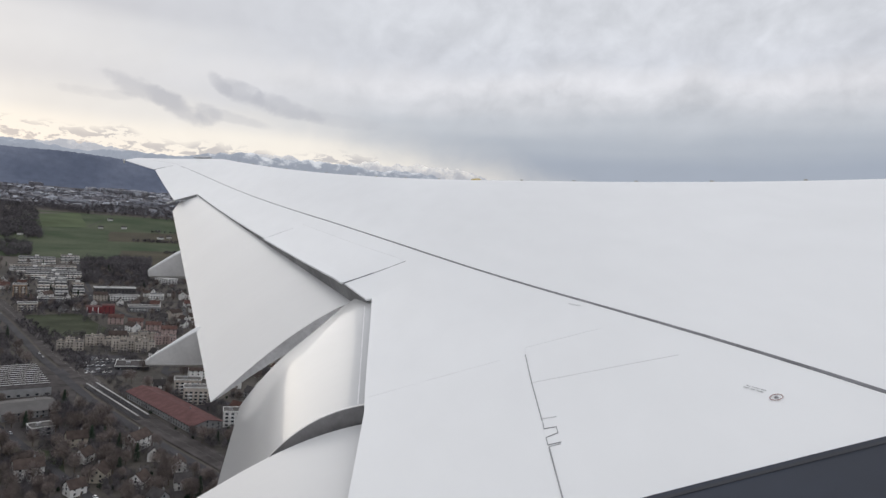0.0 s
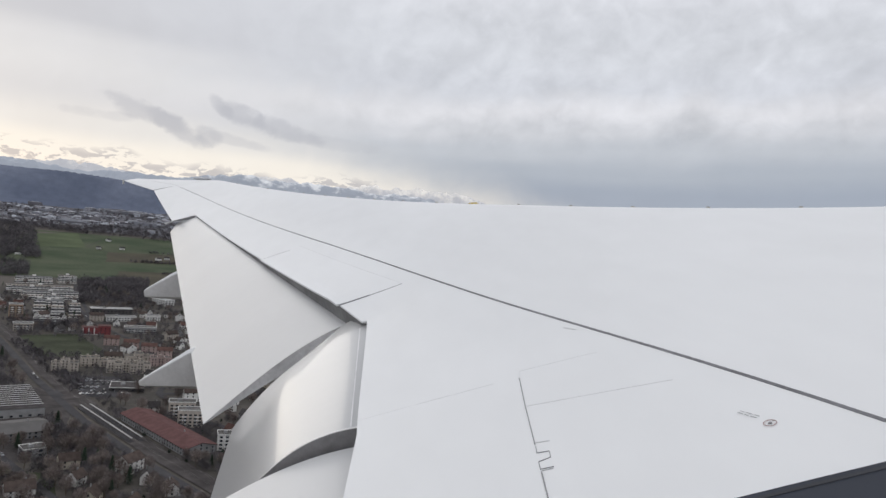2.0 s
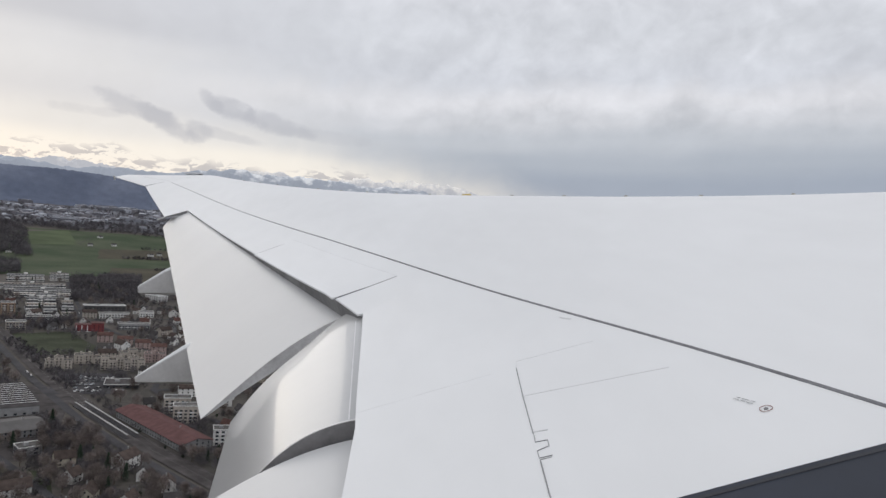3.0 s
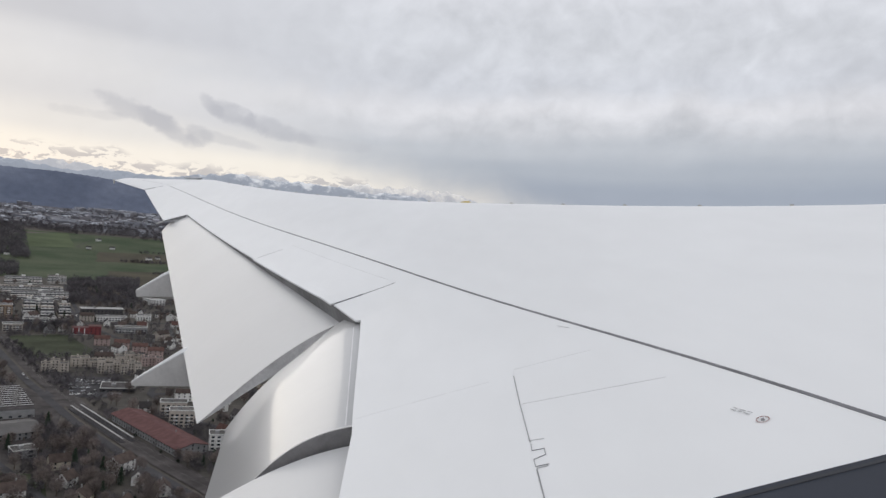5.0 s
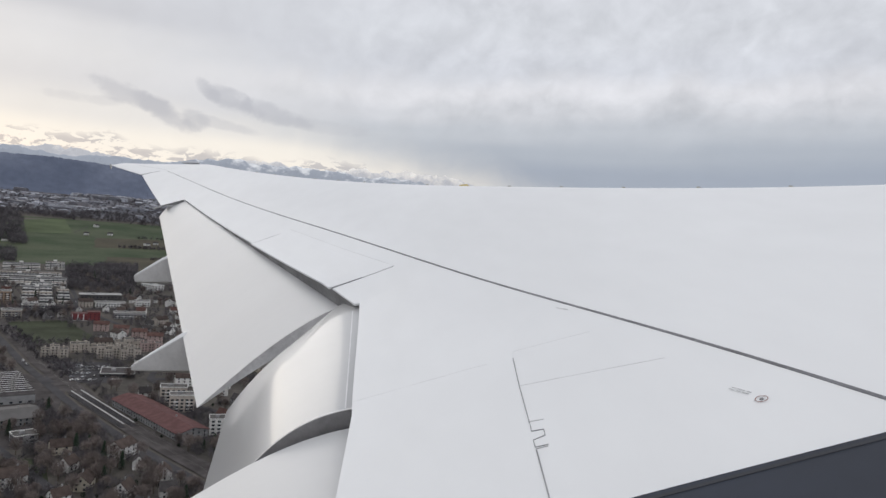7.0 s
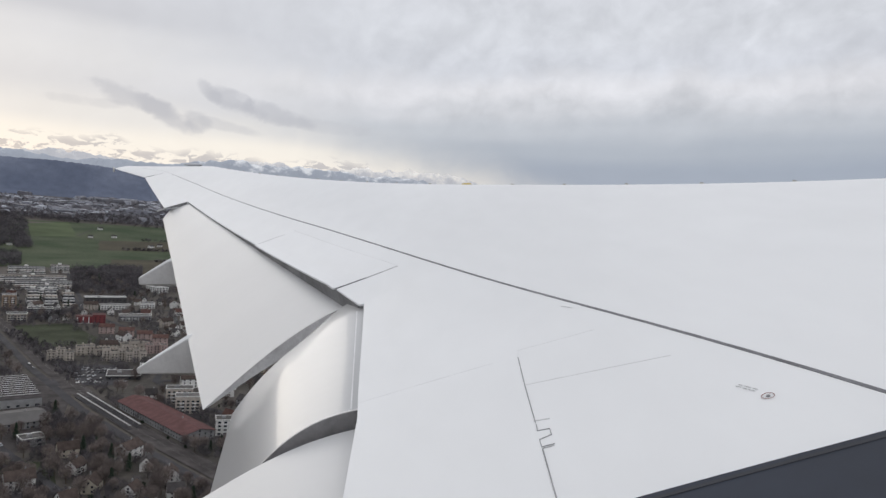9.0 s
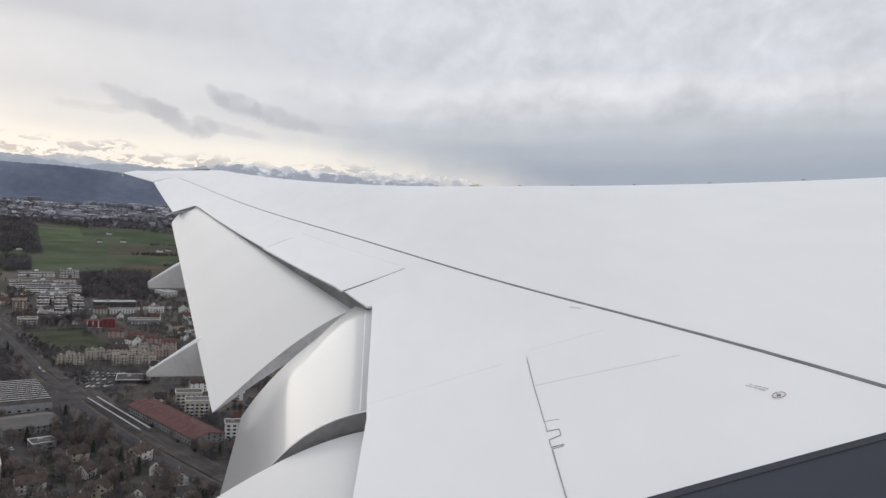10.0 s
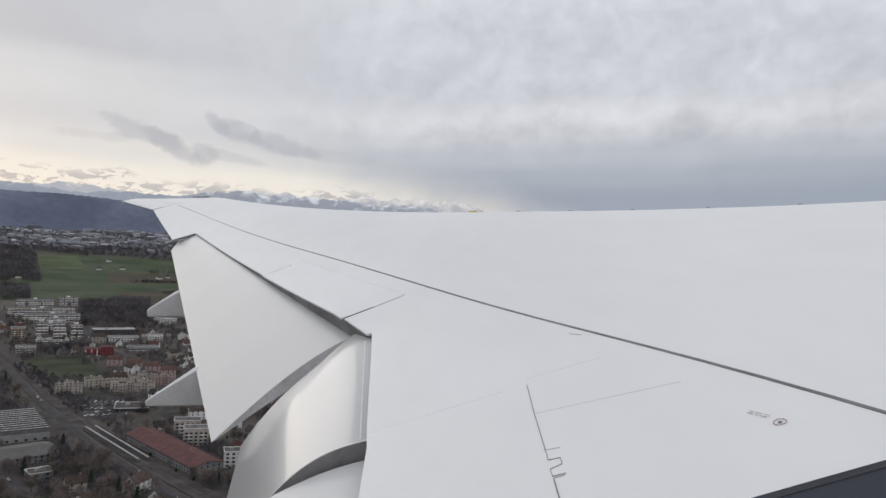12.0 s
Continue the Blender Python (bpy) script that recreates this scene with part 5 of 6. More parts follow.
def fir(seed, h, m):
    rnd = random.Random(seed)
    b = empty("conifer", m, "dark green fir tree", "tree", "garden firs")
    bm = bmesh.new()
    limb(bm, Vector((0, 0, -0.5)), Vector((0, 0, h * 0.95)), h * 0.018, h * 0.004)
    part("trunk", bm, BARK, b)
    verts, faces = [], []
    for i in range(520):
        s = rnd.random() ** 0.8
        z = h * (0.08 + 0.92 * s)
        r = h * 0.19 * (1 - s) ** 0.85 * rnd.uniform(0.35, 1.1) + 0.1
        a = rnd.uniform(0, 2 * math.pi)
        p = Vector((r * math.cos(a), r * math.sin(a), z))
        out = Vector((math.cos(a), math.sin(a), -0.45)) * h * 0.05
        side = Vector((-math.sin(a), math.cos(a), 0)) * h * 0.022
        n = len(verts)
        verts += [p - out * 0.6 - side, p - out * 0.6 + side, p + out + side * 0.4, p + out - side * 0.4]
        faces.append((n, n + 1, n + 2, n + 3))
    mesh_part("crown", verts, faces, NEEDLES, b)
    return b


bares, firs = [], []
count = 0
tries = 0
while count < 420 and tries < 12000:
    tries += 1
    y = rng.uniform(415, 1420) if tries % 3 else rng.uniform(405, 560)
    x = rng.uniform(-0.56, 0.10 if rng.random() < 0.2 else -0.10) * y
    corridor = distance_to(ROAD_WAY, x, y)
    if corridor < 9 or distance_to(RAIL_WAY, x, y) < 9 or min(distance_to(s, x, y) for s in STREETS) < 4.5 or not is_free(x, y, 1.0):
        continue
    if -435 < x < -306 and 812 < y < 958 and rng.random() < 0.95 or -318 < x < -228 and 670 < y < 766:
        continue
    if corridor > 45 and rng.random() < 0.25:
        continue
    is_fir = rng.random() < 0.1
    pool, make = (firs, fir) if is_fir else (bares, bare_tree)
    h = rng.uniform(9, 15)
    m = at(x, y, rng.uniform(0, 360))
    if len(pool) < 7:
        pool.append(make(100 + tries, h, m))
    else:
        src = rng.choice(pool)
        copy_thing(src, m)
    claim(x, y, 1.5)
    count += 1


def woods(name, label, corners, spacing, h, twigs, seed, size=1.5, among=False, thin=0.22, mat=None):
    """A closed stand of leafless trees, too many to count."""
    rnd = random.Random(seed)
    a0, b0, c0, d0 = [Vector(c) for c in corners]
    area = ((b0 - a0).length + (c0 - d0).length) / 2 * ((d0 - a0).length + (c0 - b0).length) / 2
    verts, faces = [], []
    for _ in range(int(area / spacing ** 2)):
        s, t = rnd.random(), rnd.random()
        p = a0.lerp(b0, s).lerp(d0.lerp(c0, s), t)
        if noise.noise((p.x / 60, p.y / 60, seed)) < -0.32:
            continue
        if among and (not is_free(p.x, p.y, 0.5) or min(distance_to(s0, p.x, p.y) for s0 in STREETS + [ROAD_WAY, RAIL_WAY]) < 8):
            continue
        z, hh = land(p.x, p.y), h * rnd.uniform(0.7, 1.15)
        vs, fs = twig_quads(rnd, twigs, hh * 0.36, hh * 0.45, hh * 0.52, size, thin)
        n = len(verts)
        verts += [v + Vector((p.x, p.y, z)) for v in vs]
        faces += [tuple(i + n for i in f) for f in fs]
    return tagged(mesh_part(name, verts, faces, mat or WOOD), label, "woods", kind="stuff")


woods("woodland", "leafless wood between flats and fields", [(-486, 1214), (-398, 1264), (-500, 1600), (-615, 1530)], 7.0, 14, 46, 1)
woods("woodland", "leafless wood behind the town", [(-396, 1340), (279, 1410), (305, 1497), (-430, 1480)], 8, 12, 40, 2)
woods("woodland", "dark leafless wood on the valley floor", [(-885, 1767), (-825, 1821), (-1190, 2560), (-1420, 2460)], 10, 17, 40, 3, 2.2)
woods("woodland", "dark leafless wood by the terrace flats", [(-738, 1482), (-704, 1510), (-806, 1726), (-900, 1680)], 8, 15, 40, 15, 1.7)
woods("woodland", "dark belt of woods behind the fields", [(-1110, 2410), (-640, 2570), (-720, 2800), (-1230, 2600)], 13, 16, 34, 4, 2.6)
woods("woodland", "dark belt of woods behind the meadows", [(-640, 2560), (902, 2500), (950, 2760), (-720, 2820)], 15, 18, 30, 5, 2.6)
woods("hedge", "brown hedge and trees in the fields", [(-658, 1926), (-549, 1975), (-556, 1988), (-661, 1941)], 6, 9, 40, 6)
woods("hedge", "brown hedge and trees in the fields", [(-518, 1753), (-419, 1787), (-424, 1802), (-523, 1769)], 6, 9, 40, 7)
woods("hedge", "brown hedge along the meadow", [(-686, 2154), (-381, 2257), (-386, 2267), (-693, 2166)], 9, 10, 36, 8, 1.8)
woods("shrubs", "brown leafless shrubs along the railway", [(-428, 886), (-412, 896), (-262, 704), (-276, 692)], 5.5, 5, 60, 9, 0.8, False, 0.12)
woods("shrubs", "brown leafless shrubs along the road", [(-447, 864), (-472, 843), (-333, 660), (-310, 681)], 6.5, 8, 40, 10, 1.1)
woods("shrubs", "brown leafless shrubs by the gardens", [(-260, 472), (-190, 419), (-163, 434), (-210, 493)], 7.5, 7, 40, 11, 1.0)

woods("shrubs", "brown leafless shrubs between road and works", [(-352, 722), (-175, 520), (-192, 508), (-366, 706)], 5.5, 6, 90, 16, 0.7, True, 0.08)
woods("shrubs", "brown leafless shrubs behind the platforms", [(-262, 690), (-140, 548), (-128, 558), (-250, 702)], 6.0, 4.5, 70, 17, 0.6, True, 0.08)
woods("garden_shrubs", "bare brown garden trees between the houses", [(-368, 711), (76, 711), (190, 1334), (-660, 1333)], 9.5, 7.5, 95, 13, 0.7, True, 0.10)
woods("garden_shrubs", "bare brown garden trees near the railway", [(-255, 405), (-25, 405), (-25, 640), (-225, 640)], 5.4, 8, 130, 14, 0.7, True, 0.07)
woods("evergreen_shrubs", "dark evergreen garden shrubs and hedges", [(-262, 405), (-25, 405), (-25, 640), (-225, 640)], 12, 4, 70, 18, 0.6, True, 0.12, NEEDLES)
woods("woodland", "dark bare trees between flats and lawn", [(-478, 1003), (-405, 1035), (-392, 968), (-455, 930)], 8, 12, 60, 19, 1.3, True)

# ---- far town at the foot of the hill: countless small houses ----
rnd = random.Random(5)
verts, faces = [], []
for _ in range(4600):
    r, az = rnd.uniform(2780, 3780), radians(rnd.uniform(-36, 14))
    x, y = r * math.sin(az), r * math.cos(az)
    if noise.noise((x / 330, y / 210, 9.0)) + 0.5 * noise.noise((x / 90, y / 90, 4.0)) < -0.02:
        continue
    big = rnd.random() < 0.24
    w, d, h = (rnd.uniform(28, 92), rnd.uniform(14, 30), rnd.uniform(6, 15)) if big else (rnd.uniform(9, 18), rnd.uniform(8, 12), rnd.uniform(6, 11))
    rise = 0.3 if big else rnd.uniform(2.5, 4.5)
    an = rnd.choice((0.2, 1.8, 0.4, 2.0)) + rnd.uniform(-0.15, 0.15)
    c, s = math.cos(an), math.sin(an)
    z, n = land(x, y), len(verts)
    body = [(-w / 2, -d / 2, -2), (w / 2, -d / 2, -2), (w / 2, d / 2, -2), (-w / 2, d / 2, -2), (-w / 2, -d / 2, h), (w / 2, -d / 2, h), (w / 2, d / 2, h), (-w / 2, d / 2, h)]
    roof = [(-w / 2 - 0.6, -d / 2 - 0.7, h - 0.1), (w / 2 + 0.6, -d / 2 - 0.7, h - 0.1), (w / 2 + 0.6, d / 2 + 0.7, h - 0.1), (-w / 2 - 0.6, d / 2 + 0.7, h - 0.1), (-w / 2 - 0.6, 0, h + rise), (w / 2 + 0.6, 0, h + rise)]
    verts += [(x + c * a0 - s * b0, y + s * a0 + c * b0, z + h0) for a0, b0, h0 in body + roof]
    faces += [tuple(i + n for i in f) for f in ((0, 1, 5, 4), (1, 2, 6, 5), (2, 3, 7, 6), (3, 0, 4, 7), (8, 9, 13, 12), (10, 11, 12, 13), (9, 10, 13), (11, 8, 12))]
tagged(mesh_part("far_town", verts, faces, HAZED_TOWN), "far town of pale and brown houses below the hill, tinted with painted haze", "town", kind="stuff")
woods("woodland", "scattered bare trees among the far houses", [(-1900, 2300), (700, 2700), (800, 3650), (-2300, 3050)], 22, 13, 26, 12, 3.2)


# farmsteads in the fields
for x, y, turn in ((-812, 2137, 20), (-859, 2332, 60), (-764, 2183, 10), (-894, 1856, 30), (-881, 1914, 20), (-604, 2074, 15), (-615, 2035, 50)):
    gable_house(13, 10, 5, 3.0, "white", "dark", "white farm building with a grey roof", at(x, y, turn), "farm buildings", sides="s")


# ---- cars ----
def car(mat, m, label):
    b = empty("car", m, label, "car", "cars on the car park")
    bm = bmesh.new()
    prof = [(-2.1, 0.3), (2.1, 0.3), (2.15, 0.75), (1.2, 0.9), (-1.95, 0.95), (-2.15, 0.7)]
    q = [[bm.verts.new((x, y, z)) for x, z in prof] for y in (-0.88, 0.88)]
    bm.faces.new(q[0])
    bm.faces.new(q[1][::-1])
    for i in range(6):
        bm.faces.new((q[0][i], q[0][(i + 1) % 6], q[1][(i + 1) % 6], q[1][i]))
    part("body", bm, mat, b)
    bm = bmesh.new()
    lo = [bm.verts.new(p) for p in ((-1.8, -0.8, 0.92), (1.1, -0.8, 0.88), (1.1, 0.8, 0.88), (-1.8, 0.8, 0.92))]
    hi = [bm.verts.new(p) for p in ((-1.4, -0.62, 1.42), (0.3, -0.62, 1.42), (0.3, 0.62, 1.42), (-1.4, 0.62, 1.42))]
    bm.faces.new(hi)
    for i in range(4):
        bm.faces.new((lo[i], lo[(i + 1) % 4], hi[(i + 1) % 4], hi[i]))
    cab = part("cabin_glass", bm, GLASS, b)
    bm = bmesh.new()
    box(bm, -1.42, 0.3, -0.64, 0.64, 1.421, 1.47)
    part("car_roof", bm, mat, cab)
    for x in (-1.35, 1.35):
        for y in (-0.82, 0.82):
            bm = bmesh.new()
            bmesh.ops.create_cone(bm, cap_ends=True, segments=12, radius1=0.32, radius2=0.32, depth=0.2, matrix=pose(x, y, 0.32, 90, 0, 0))
            part("wheel", bm, RUBBER, b)
    return b


def lot(x, y):
    return pose(x, y, land(x, y) + 0.46, 0, 0, 70 + rnd.choice((0, 180)))


dark_car = car(CAR_PAINT, lot(-282, 743), "small dark parked car")
white_car = car(CAR_WHITE, lot(-277, 744), "small white parked car")
for row in range(5):
    for i in range(9):
        if rnd.random() < 0.25:
            continue
        x, y = -285 + i * 4.6 + row * 5.0, 734 + i * 1.7 - row * 11.5
        copy_thing(white_car if rnd.random() < 0.4 else dark_car, lot(x, y))
for pts in STREETS[:5] + [ROAD_WAY]:
    for (xa, ya), (xb, yb) in zip(pts, pts[1:]):
        if rnd.random() < 0.75 and 430 < ya < 1200:
            s = rnd.random()
            x, y, turn = xa + (xb - xa) * s, ya + (yb - ya) * s, math.degrees(math.atan2(yb - ya, xb - xa))
            copy_thing(white_car if rnd.random() < 0.5 else dark_car, pose(x + 1.5, y + 1.0, land(x, y) + 0.66, 0, 0, turn))


# ---- the works quarter and the airfield, further back along the flight ----
def window_grid(parent, w, d, z0, storeys, storey, pitch, me):
    for r in range(storeys):
        n = int((w - 2) / pitch)
        for i in range(n):
            child("window", me, parent, (i - (n - 1) / 2) * pitch, -d / 2, z0 + r * storey)
        n = int((d - 2) / pitch)
        for i in range(n):
            child("window", me, parent, w / 2, (i - (n - 1) / 2) * pitch, z0 + r * storey, 90)


def framed_block(name, w, d, storeys, storey, wall_mat, frame_mat, label, category, m, pitch=3.6):
    """A flat-roofed block with pale floor bands between dark windows."""
    b = empty(name, m, label, category)
    h = storeys * storey
    bm = bmesh.new()
    box(bm, -w / 2, w / 2, -d / 2, d / 2, -1.5, h)
    wall = part("wall", bm, wall_mat, b)
    for r in range(storeys + 1):
        bm = bmesh.new()
        z = r * storey
        box(bm, -w / 2 - 0.25, w / 2 + 0.25, -d / 2 - 0.25, d / 2 + 0.25, z - 0.25 if r else -0.2, z + 0.25)
        part("floor_band", bm, frame_mat, wall)
    window_grid(wall, w, d, 0.9, storeys, storey, pitch, WIDE_WINDOW)
    bm = bmesh.new()
    box(bm, -w / 2 + 0.6, w / 2 - 0.6, -d / 2 + 0.6, d / 2 - 0.6, h + 0.26, h + 0.4)
    roof = part("roof", bm, TILES["gravel"], b)
    for i in range(3):
        bm = bmesh.new()
        x = (i - 1) * w * 0.28
        box(bm, x - 2.4, x + 2.4, -2, 2, h + 0.41, h + 2.2)
        part("roof_plant", bm, PLASTER["grey"], roof)
    return b


def hall(name, w, d, h, wall_mat, roof_mat, label, category, m, front=None, front_label=""):
    """A wide low hall: eaves band, shallow roof, loading doors and roof lights."""
    b = empty(name, m, label, category)
    bm = bmesh.new()
    box(bm, -w / 2, w / 2, -d / 2, d / 2, -1.5, h)
    wall = part("wall", bm, wall_mat, b)
    if front:
        bm = bmesh.new()
        box(bm, -w / 2 + 0.01, w / 2 - 0.01, -d / 2 - 0.12, -d / 2 - 0.004, 0.4, h - 0.6)
        part("front_cladding", bm, front, wall, front_label)
    bm = bmesh.new()
    prof = ((-d / 2 - 0.5, h + 0.004), (d / 2 + 0.5, h + 0.004), (d / 2 + 0.5, h + 0.45), (0, h + 1.5), (-d / 2 - 0.5, h + 0.45))
    q = [[bm.verts.new((x, y, z)) for y, z in prof] for x in (-w / 2 - 0.5, w / 2 + 0.5)]
    bm.faces.new(q[0])
    bm.faces.new(q[1][::-1])
    for i in range(5):
        bm.faces.new((q[0][i], q[0][(i + 1) % 5], q[1][(i + 1) % 5], q[1][i]))
    roof = part("roof", bm, roof_mat, b)
    for i in range(max(2, int(w / 12))):
        x = (i + 0.5) * w / max(2, int(w / 12)) - w / 2
        bm = bmesh.new()
        box(bm, x - 0.8, x + 0.8, -d * 0.36, -d * 0.14, h + 0.9, h + 1.35)
        part("roof_light", bm, FRAME_WHITE, roof)
        bm = bmesh.new()
        box(bm, x - 1.7, x + 1.7, -d / 2 - 0.2, -d / 2 - 0.13, 0.0, 3.6)
        part("loading_door", bm, CONCRETE, wall)
    return b


framed_block("hotel", 64, 16, 5, 3.4, PLASTER["dark"], FRAME_WHITE, "dark blue-grey hotel with white window bands", "hotel", at(-610, 870, 24))
framed_block("office_block", 58, 20, 4, 3.6, PLASTER["grey"], FRAME_WHITE, "pale office block with a white concrete grid", "office", at(-665, 1120, 26), 4.2)
hall("exhibition_hall", 72, 38, 11, PLASTER["dark"], TILES["sheet"], "large dark glass hall with a grey roof", "hall", at(-760, 1240, 24))
hall("store_hall", 46, 32, 9, PLASTER["white"], TILES["gravel"], "long white hall with a flat gravel roof", "hall", at(-545, 735, 24))
STORE_RED = material("store_red", (0.42, 0.035, 0.045), 0.6, vary=0.08, scale=0.2, fine=12.0)
WALL_BLUE = material("blue_cladding", (0.035, 0.13, 0.36), 0.6, vary=0.1, scale=0.2, fine=12.0)
PALE_ROOF = material("cream_roof_sheet", (0.52, 0.47, 0.36), 0.7, vary=0.12, scale=0.1, fine=18.0, spec=0.1)
for x, y, w in ((-510, 800, 30), (-486, 775, 24)):
    b = framed_block("furniture_store", w, 22, 3, 4.2, PLASTER["dark"], PLASTER["dark"], "black store with a red corner tower", "store", at(x, y, 26), 5.0)
    bm = bmesh.new()
    box(bm, w / 2 - 7, w / 2 + 0.6, -11.8, -4.5, -1.0, 15.2)
    part("corner_tower", bm, STORE_RED, b, "red clad corner tower")
hall("warehouse", 62, 46, 8.5, PLASTER["grey"], TILES["dark"], "dark-roofed warehouse with a blue front", "warehouse", at(-432, 600, 30), WALL_BLUE, "blue front cladding")
hall("workshop", 30, 20, 5.5, PLASTER["cream"], PALE_ROOF, "low workshop under a cream sheet roof", "workshop", at(-400, 528, 30))
hall("workshop", 34, 22, 5.0, PLASTER["cream"], PALE_ROOF, "low workshop under a cream sheet roof", "workshop", at(-452, 545, 30))
patch("works_yard", [(-470, 640), (-400, 480), (-352, 495), (-400, 650)], ASPHALT, "dark asphalt yard of the works", "yard", 0.35, 8)
patch("store_car_park", [(-585, 845), (-545, 770), (-470, 815), (-520, 885)], ASPHALT, "grey asphalt car park beside the stores", "car park", 0.35, 8)


def van(m):
    b = empty("van", m, "white box van parked in the works yard", "van", "vans in the works yard")
    bm = bmesh.new()
    box(bm, -3.2, 1.2, -1.05, 1.05, 0.55, 2.9)
    part("cargo_box", bm, CAR_WHITE, b)
    bm = bmesh.new()
    q = [[bm.verts.new((x, y, z)) for x, z in ((1.21, 0.45), (3.0, 0.45), (3.0, 1.15), (2.3, 2.0), (1.21, 2.05))] for y in (-0.95, 0.95)]
    bm.faces.new(q[0])
    bm.faces.new(q[1][::-1])
    for i in range(5):
        bm.faces.new((q[0][i], q[0][(i + 1) % 5], q[1][(i + 1) % 5], q[1][i]))
    part("cab", bm, CAR_WHITE, b)
    for x in (-2.2, 2.1):
        for y in (-0.95, 0.95):
            bm = bmesh.new()
            bmesh.ops.create_cone(bm, cap_ends=True, segments=12, radius1=0.4, radius2=0.4, depth=0.25, matrix=pose(x, y, 0.4, 90, 0, 0))
            part("wheel", bm, RUBBER, b)
    return b


first_van = van(pose(-378, 510, land(-378, 510) + 0.36, 0, 0, 118))
for i in range(1, 5):
    copy_thing(first_van, pose(-378 - 4.2 * i, 510 + 2.3 * i, land(-378, 510) + 0.36, 0, 0, 118))
for row in range(3):
    for i in range(8):
        if rnd.random() < 0.7:
            x, y = -560 + i * 4.9 + row * 7, 795 + i * 2.6 + row * 14
            copy_thing(white_car if rnd.random() < 0.4 else dark_car, pose(x, y, land(x, y) + 0.36, 0, 0, 118))

# allotment gardens: one small hut on each plot
patch("allotment_ground", [(-520, 400), (-380, 345), (-345, 410), (-480, 462)], GREEN_DARK, "dark allotment gardens with worn paths", "garden", 0.3, 16)
huts = {}
for i in range(9):
    for j in range(6):
        x, y = -496 + i * 15.5 + j * 5 + rnd.uniform(-3, 3), 398 - i * 6.0 + j * 9.5 + rnd.uniform(-2, 2)
        k = rnd.choice(("red", "dark", "brown"))
        if k in huts:
            copy_thing(huts[k], at(x, y, rnd.choice((20, 110)) + rnd.uniform(-12, 12)))
        else:
            huts[k] = gable_house(4.6, 3.6, 2.2, 0.9, "dark", k, "small timber allotment hut with a pitched roof", at(x, y, 20), "allotment huts", 0.3, "s")
woods("shrubs", "bare shrubs and hedges between the allotments", [(-510, 396), (-378, 348), (-350, 405), (-482, 455)], 8, 3.5, 50, 31, 0.6, False, 0.1)

# fields, woods and the edge of the airfield
patch("green_field", [(-800, 640), (-560, 680), (-470, 490), (-660, 470)], CROP, "bright green winter crop field", "field", 0.3)
patch("fallow_field", [(-660, 468), (-470, 488), (-440, 440), (-640, 425)], FALLOW, "olive brown stubble strip", "field", 0.3)
patch("green_field", [(-1250, 470), (-830, 480), (-830, 640), (-1250, 620)], GREEN, "green winter crop field by the airfield", "field", 0.3)
patch("meadow", [(-1700, -60), (-560, -60), (-560, 210), (-1700, 210)], FALLOW, "brown winter grass beside the taxiway", "field", 0.3, 30)
ribbon("taxiway", [(-1700, 165), (-1200, 165), (-600, 160)], 23, CONCRETE, "grey concrete taxiway across the airfield", "taxiway", 0.5)
woods("woodland", "dark leafless wood beside the airfield", [(-1500, 235), (-640, 228), (-620, 370), (-1500, 395)], 11, 16, 44, 32, 2.0)
woods("woodland", "dark leafless wood along the stream", [(-720, 660), (-520, 700), (-430, 470), (-470, 455)], 10, 11, 46, 33, 1.5)


# the apron behind the woods, with its low white buildings and parked airliners
patch("apron", [(-1500, 640), (-880, 660), (-900, 780), (-1500, 760)], CONCRETE, "grey concrete apron behind the woods", "apron", 0.4, 12)
for x, w in ((-1380, 90), (-1230, 120), (-1060, 80)):
    flat_block(w, 22, 9, "white", "pale", "low white airfield building with a flat roof", "terminal", at(x, 812, 2), "airfield buildings", False, name="airfield_building", gap=5.0, sides="s")


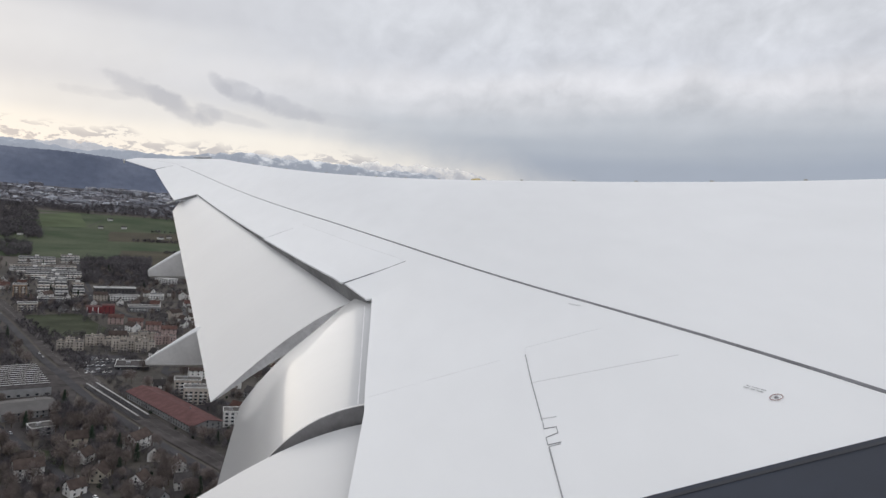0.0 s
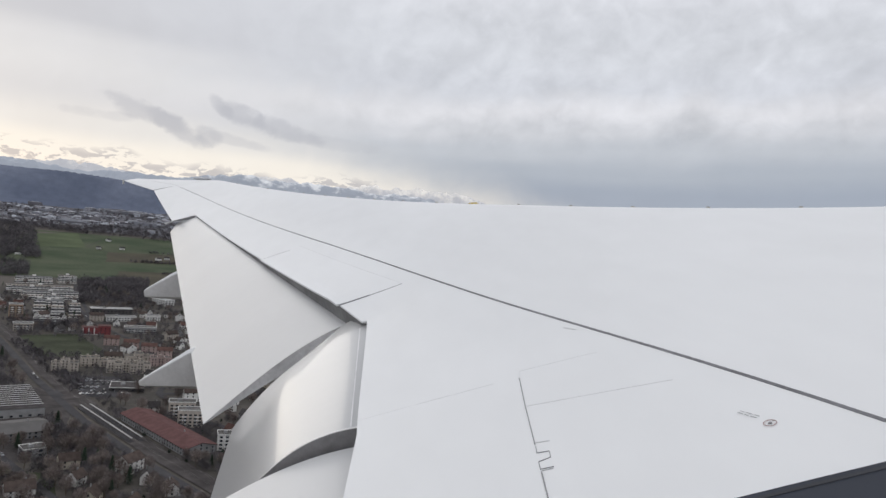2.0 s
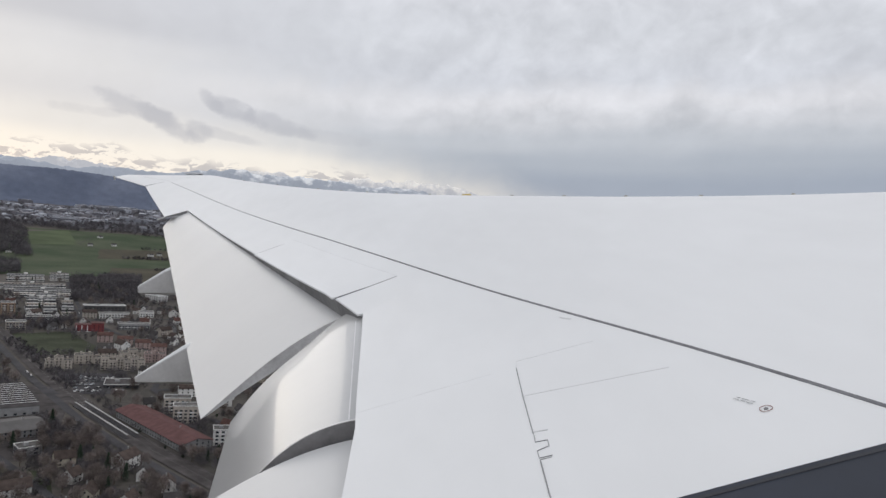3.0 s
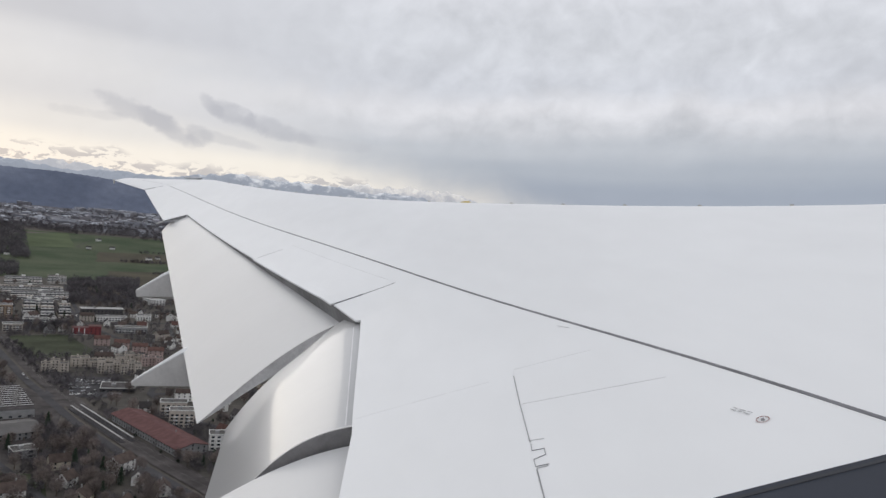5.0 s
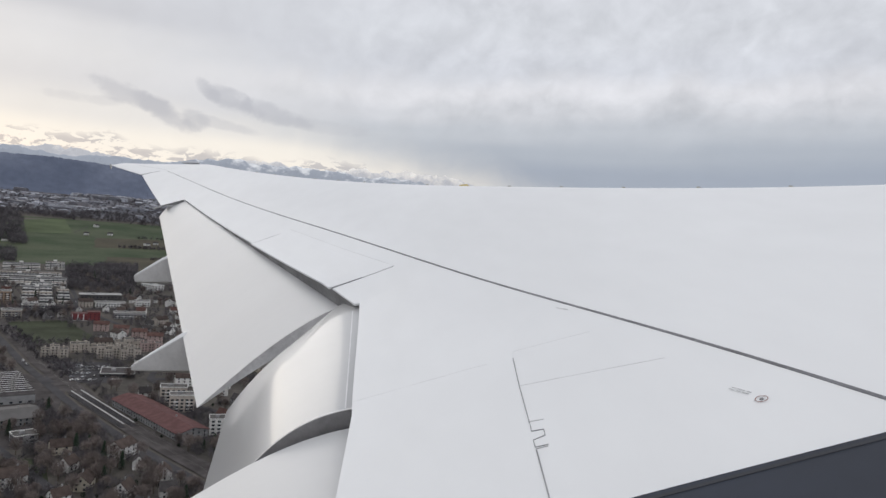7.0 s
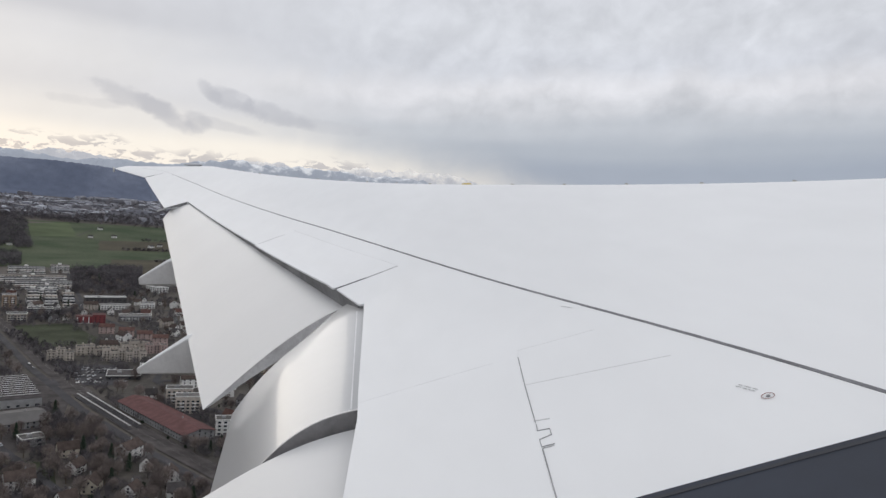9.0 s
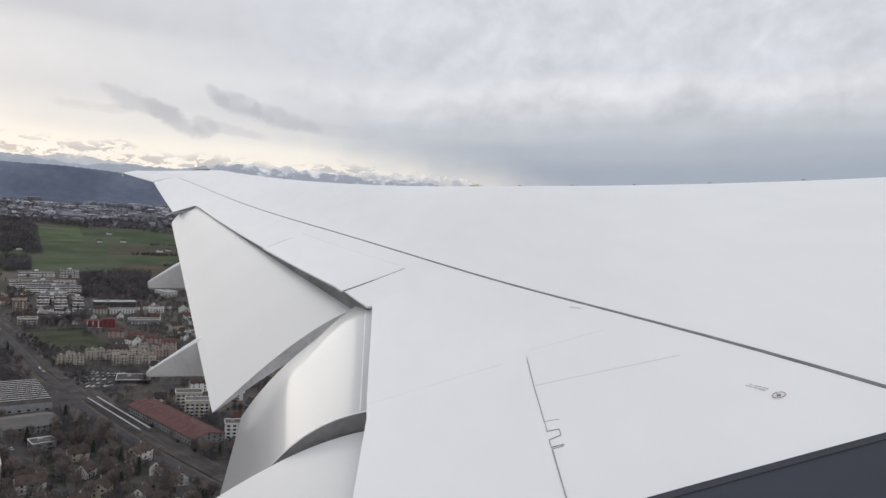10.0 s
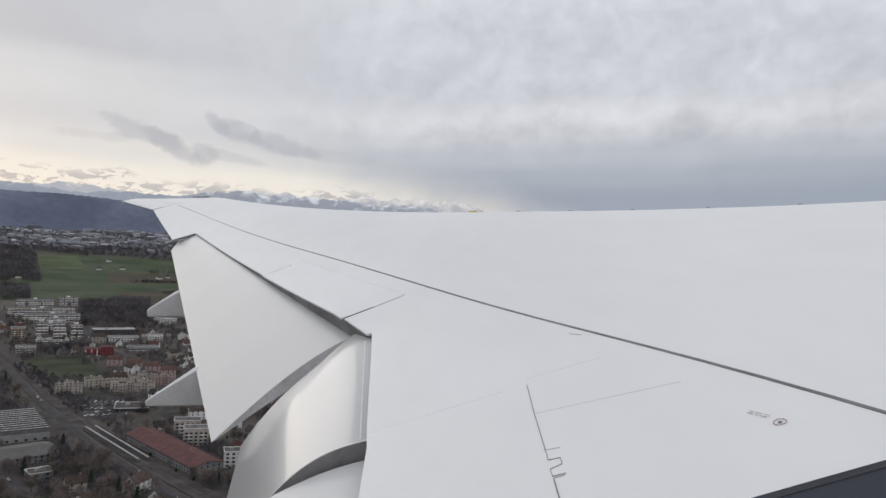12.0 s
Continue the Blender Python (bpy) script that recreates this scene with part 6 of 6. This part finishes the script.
def parked_airliner(m):
    b = empty("parked_airliner", m, "small white airliner parked on the apron", "aircraft", "parked airliners")
    rings = []
    for x, r, z in ((-17, 0.25, 4.3), (-13, 1.1, 3.9), (-8, 1.8, 3.4), (10, 1.9, 3.3), (14, 1.6, 3.2), (16, 0.8, 3.0), (16.8, 0.15, 2.9)):
        rings.append([(x, r * math.cos(k * math.pi / 8), z + r * math.sin(k * math.pi / 8)) for k in range(16)])
    verts, faces = loft(rings)
    mesh_part("fuselage", verts, faces, CAR_WHITE, b, smooth=True)
    for name, x0, x1, tip, y0, y1, z0, z1 in (("wing", -2.5, 4.0, -3.5, 1.0, 16.5, 2.5, 3.6), ("tailplane", -15.5, -13.0, -16.5, 0.5, 6.0, 4.6, 5.0)):
        for side in (-1, 1):
            c0, c1 = [(x0, side * y0, z0), (x1, side * y0, z0)], [(tip + (x1 - x0) * 0.3, side * y1, z1), (tip, side * y1, z1)]
            low = c0 + c1
            verts, faces = loft([low, [(x, y, z + 0.3) for x, y, z in low]])
            mesh_part(name, verts, faces, CAR_WHITE, b)
    fin = [(-16.8, 0.12, 4.6), (-11.5, 0.12, 5.0), (-15.5, 0.12, 10.4), (-18.0, 0.12, 10.4)]
    verts, faces = loft([fin, [(x, -0.12, z) for x, y, z in fin]])
    mesh_part("tail_fin", verts, faces, STORE_RED, b, "red painted tail fin")
    for side in (-1, 1):
        bm = bmesh.new()
        bmesh.ops.create_cone(bm, cap_ends=True, segments=16, radius1=0.8, radius2=1.0, depth=3.6, matrix=pose(2.6, side * 5.6, 1.7, 0, 90, 0))
        part("engine", bm, CAR_WHITE, b)
    for x, y in ((12.5, 0.0), (-0.8, 2.2), (-0.8, -2.2)):
        bm = bmesh.new()
        box(bm, x - 0.15, x + 0.15, y - 0.15, y + 0.15, 0.0, 2.4)
        part("landing_gear", bm, STEEL, b)
    return b


first_plane = parked_airliner(pose(-1420, 705, land(-1420, 705) + 0.42, 0, 0, 80))
for i in range(1, 6):
    x = -1420 + 88 * i
    copy_thing(first_plane, pose(x, 708, land(x, 708) + 0.42, 0, 0, 80 + rnd.uniform(-6, 6)))


def chimney_stack(h, m):
    b = empty("chimney_stack", m, "tall pale works chimney with white steam", "chimney")
    bm = bmesh.new()
    limb(bm, Vector((0, 0, -2)), Vector((0, 0, h)), 4.2, 2.6, 20)
    part("shaft", bm, CONCRETE, b)
    bm = bmesh.new()
    limb(bm, Vector((0, 0, h)), Vector((0, 0, h + 1.5)), 3.0, 3.0, 20)
    part("rim", bm, PLASTER["grey"], b)
    bm = bmesh.new()
    r0 = random.Random(8)
    for i in range(26):
        s = i / 25
        m0 = pose(-105 * s + r0.uniform(-4, 4), r0.uniform(-5, 5), h + 4 + 44 * s ** 0.8 + r0.uniform(-4, 4))
        bmesh.ops.create_icosphere(bm, subdivisions=2, radius=3.5 + 9 * s * r0.uniform(0.7, 1.2), matrix=m0)
    for v in bm.verts:
        v.co += Vector((1, 1, 1)) * 2.4 * noise.noise(v.co / 7)
    part("steam", bm, FRAME_WHITE, b, "white steam drifting from the chimney", True)
    return b


chimney_stack(72, at(-1640, 2900))
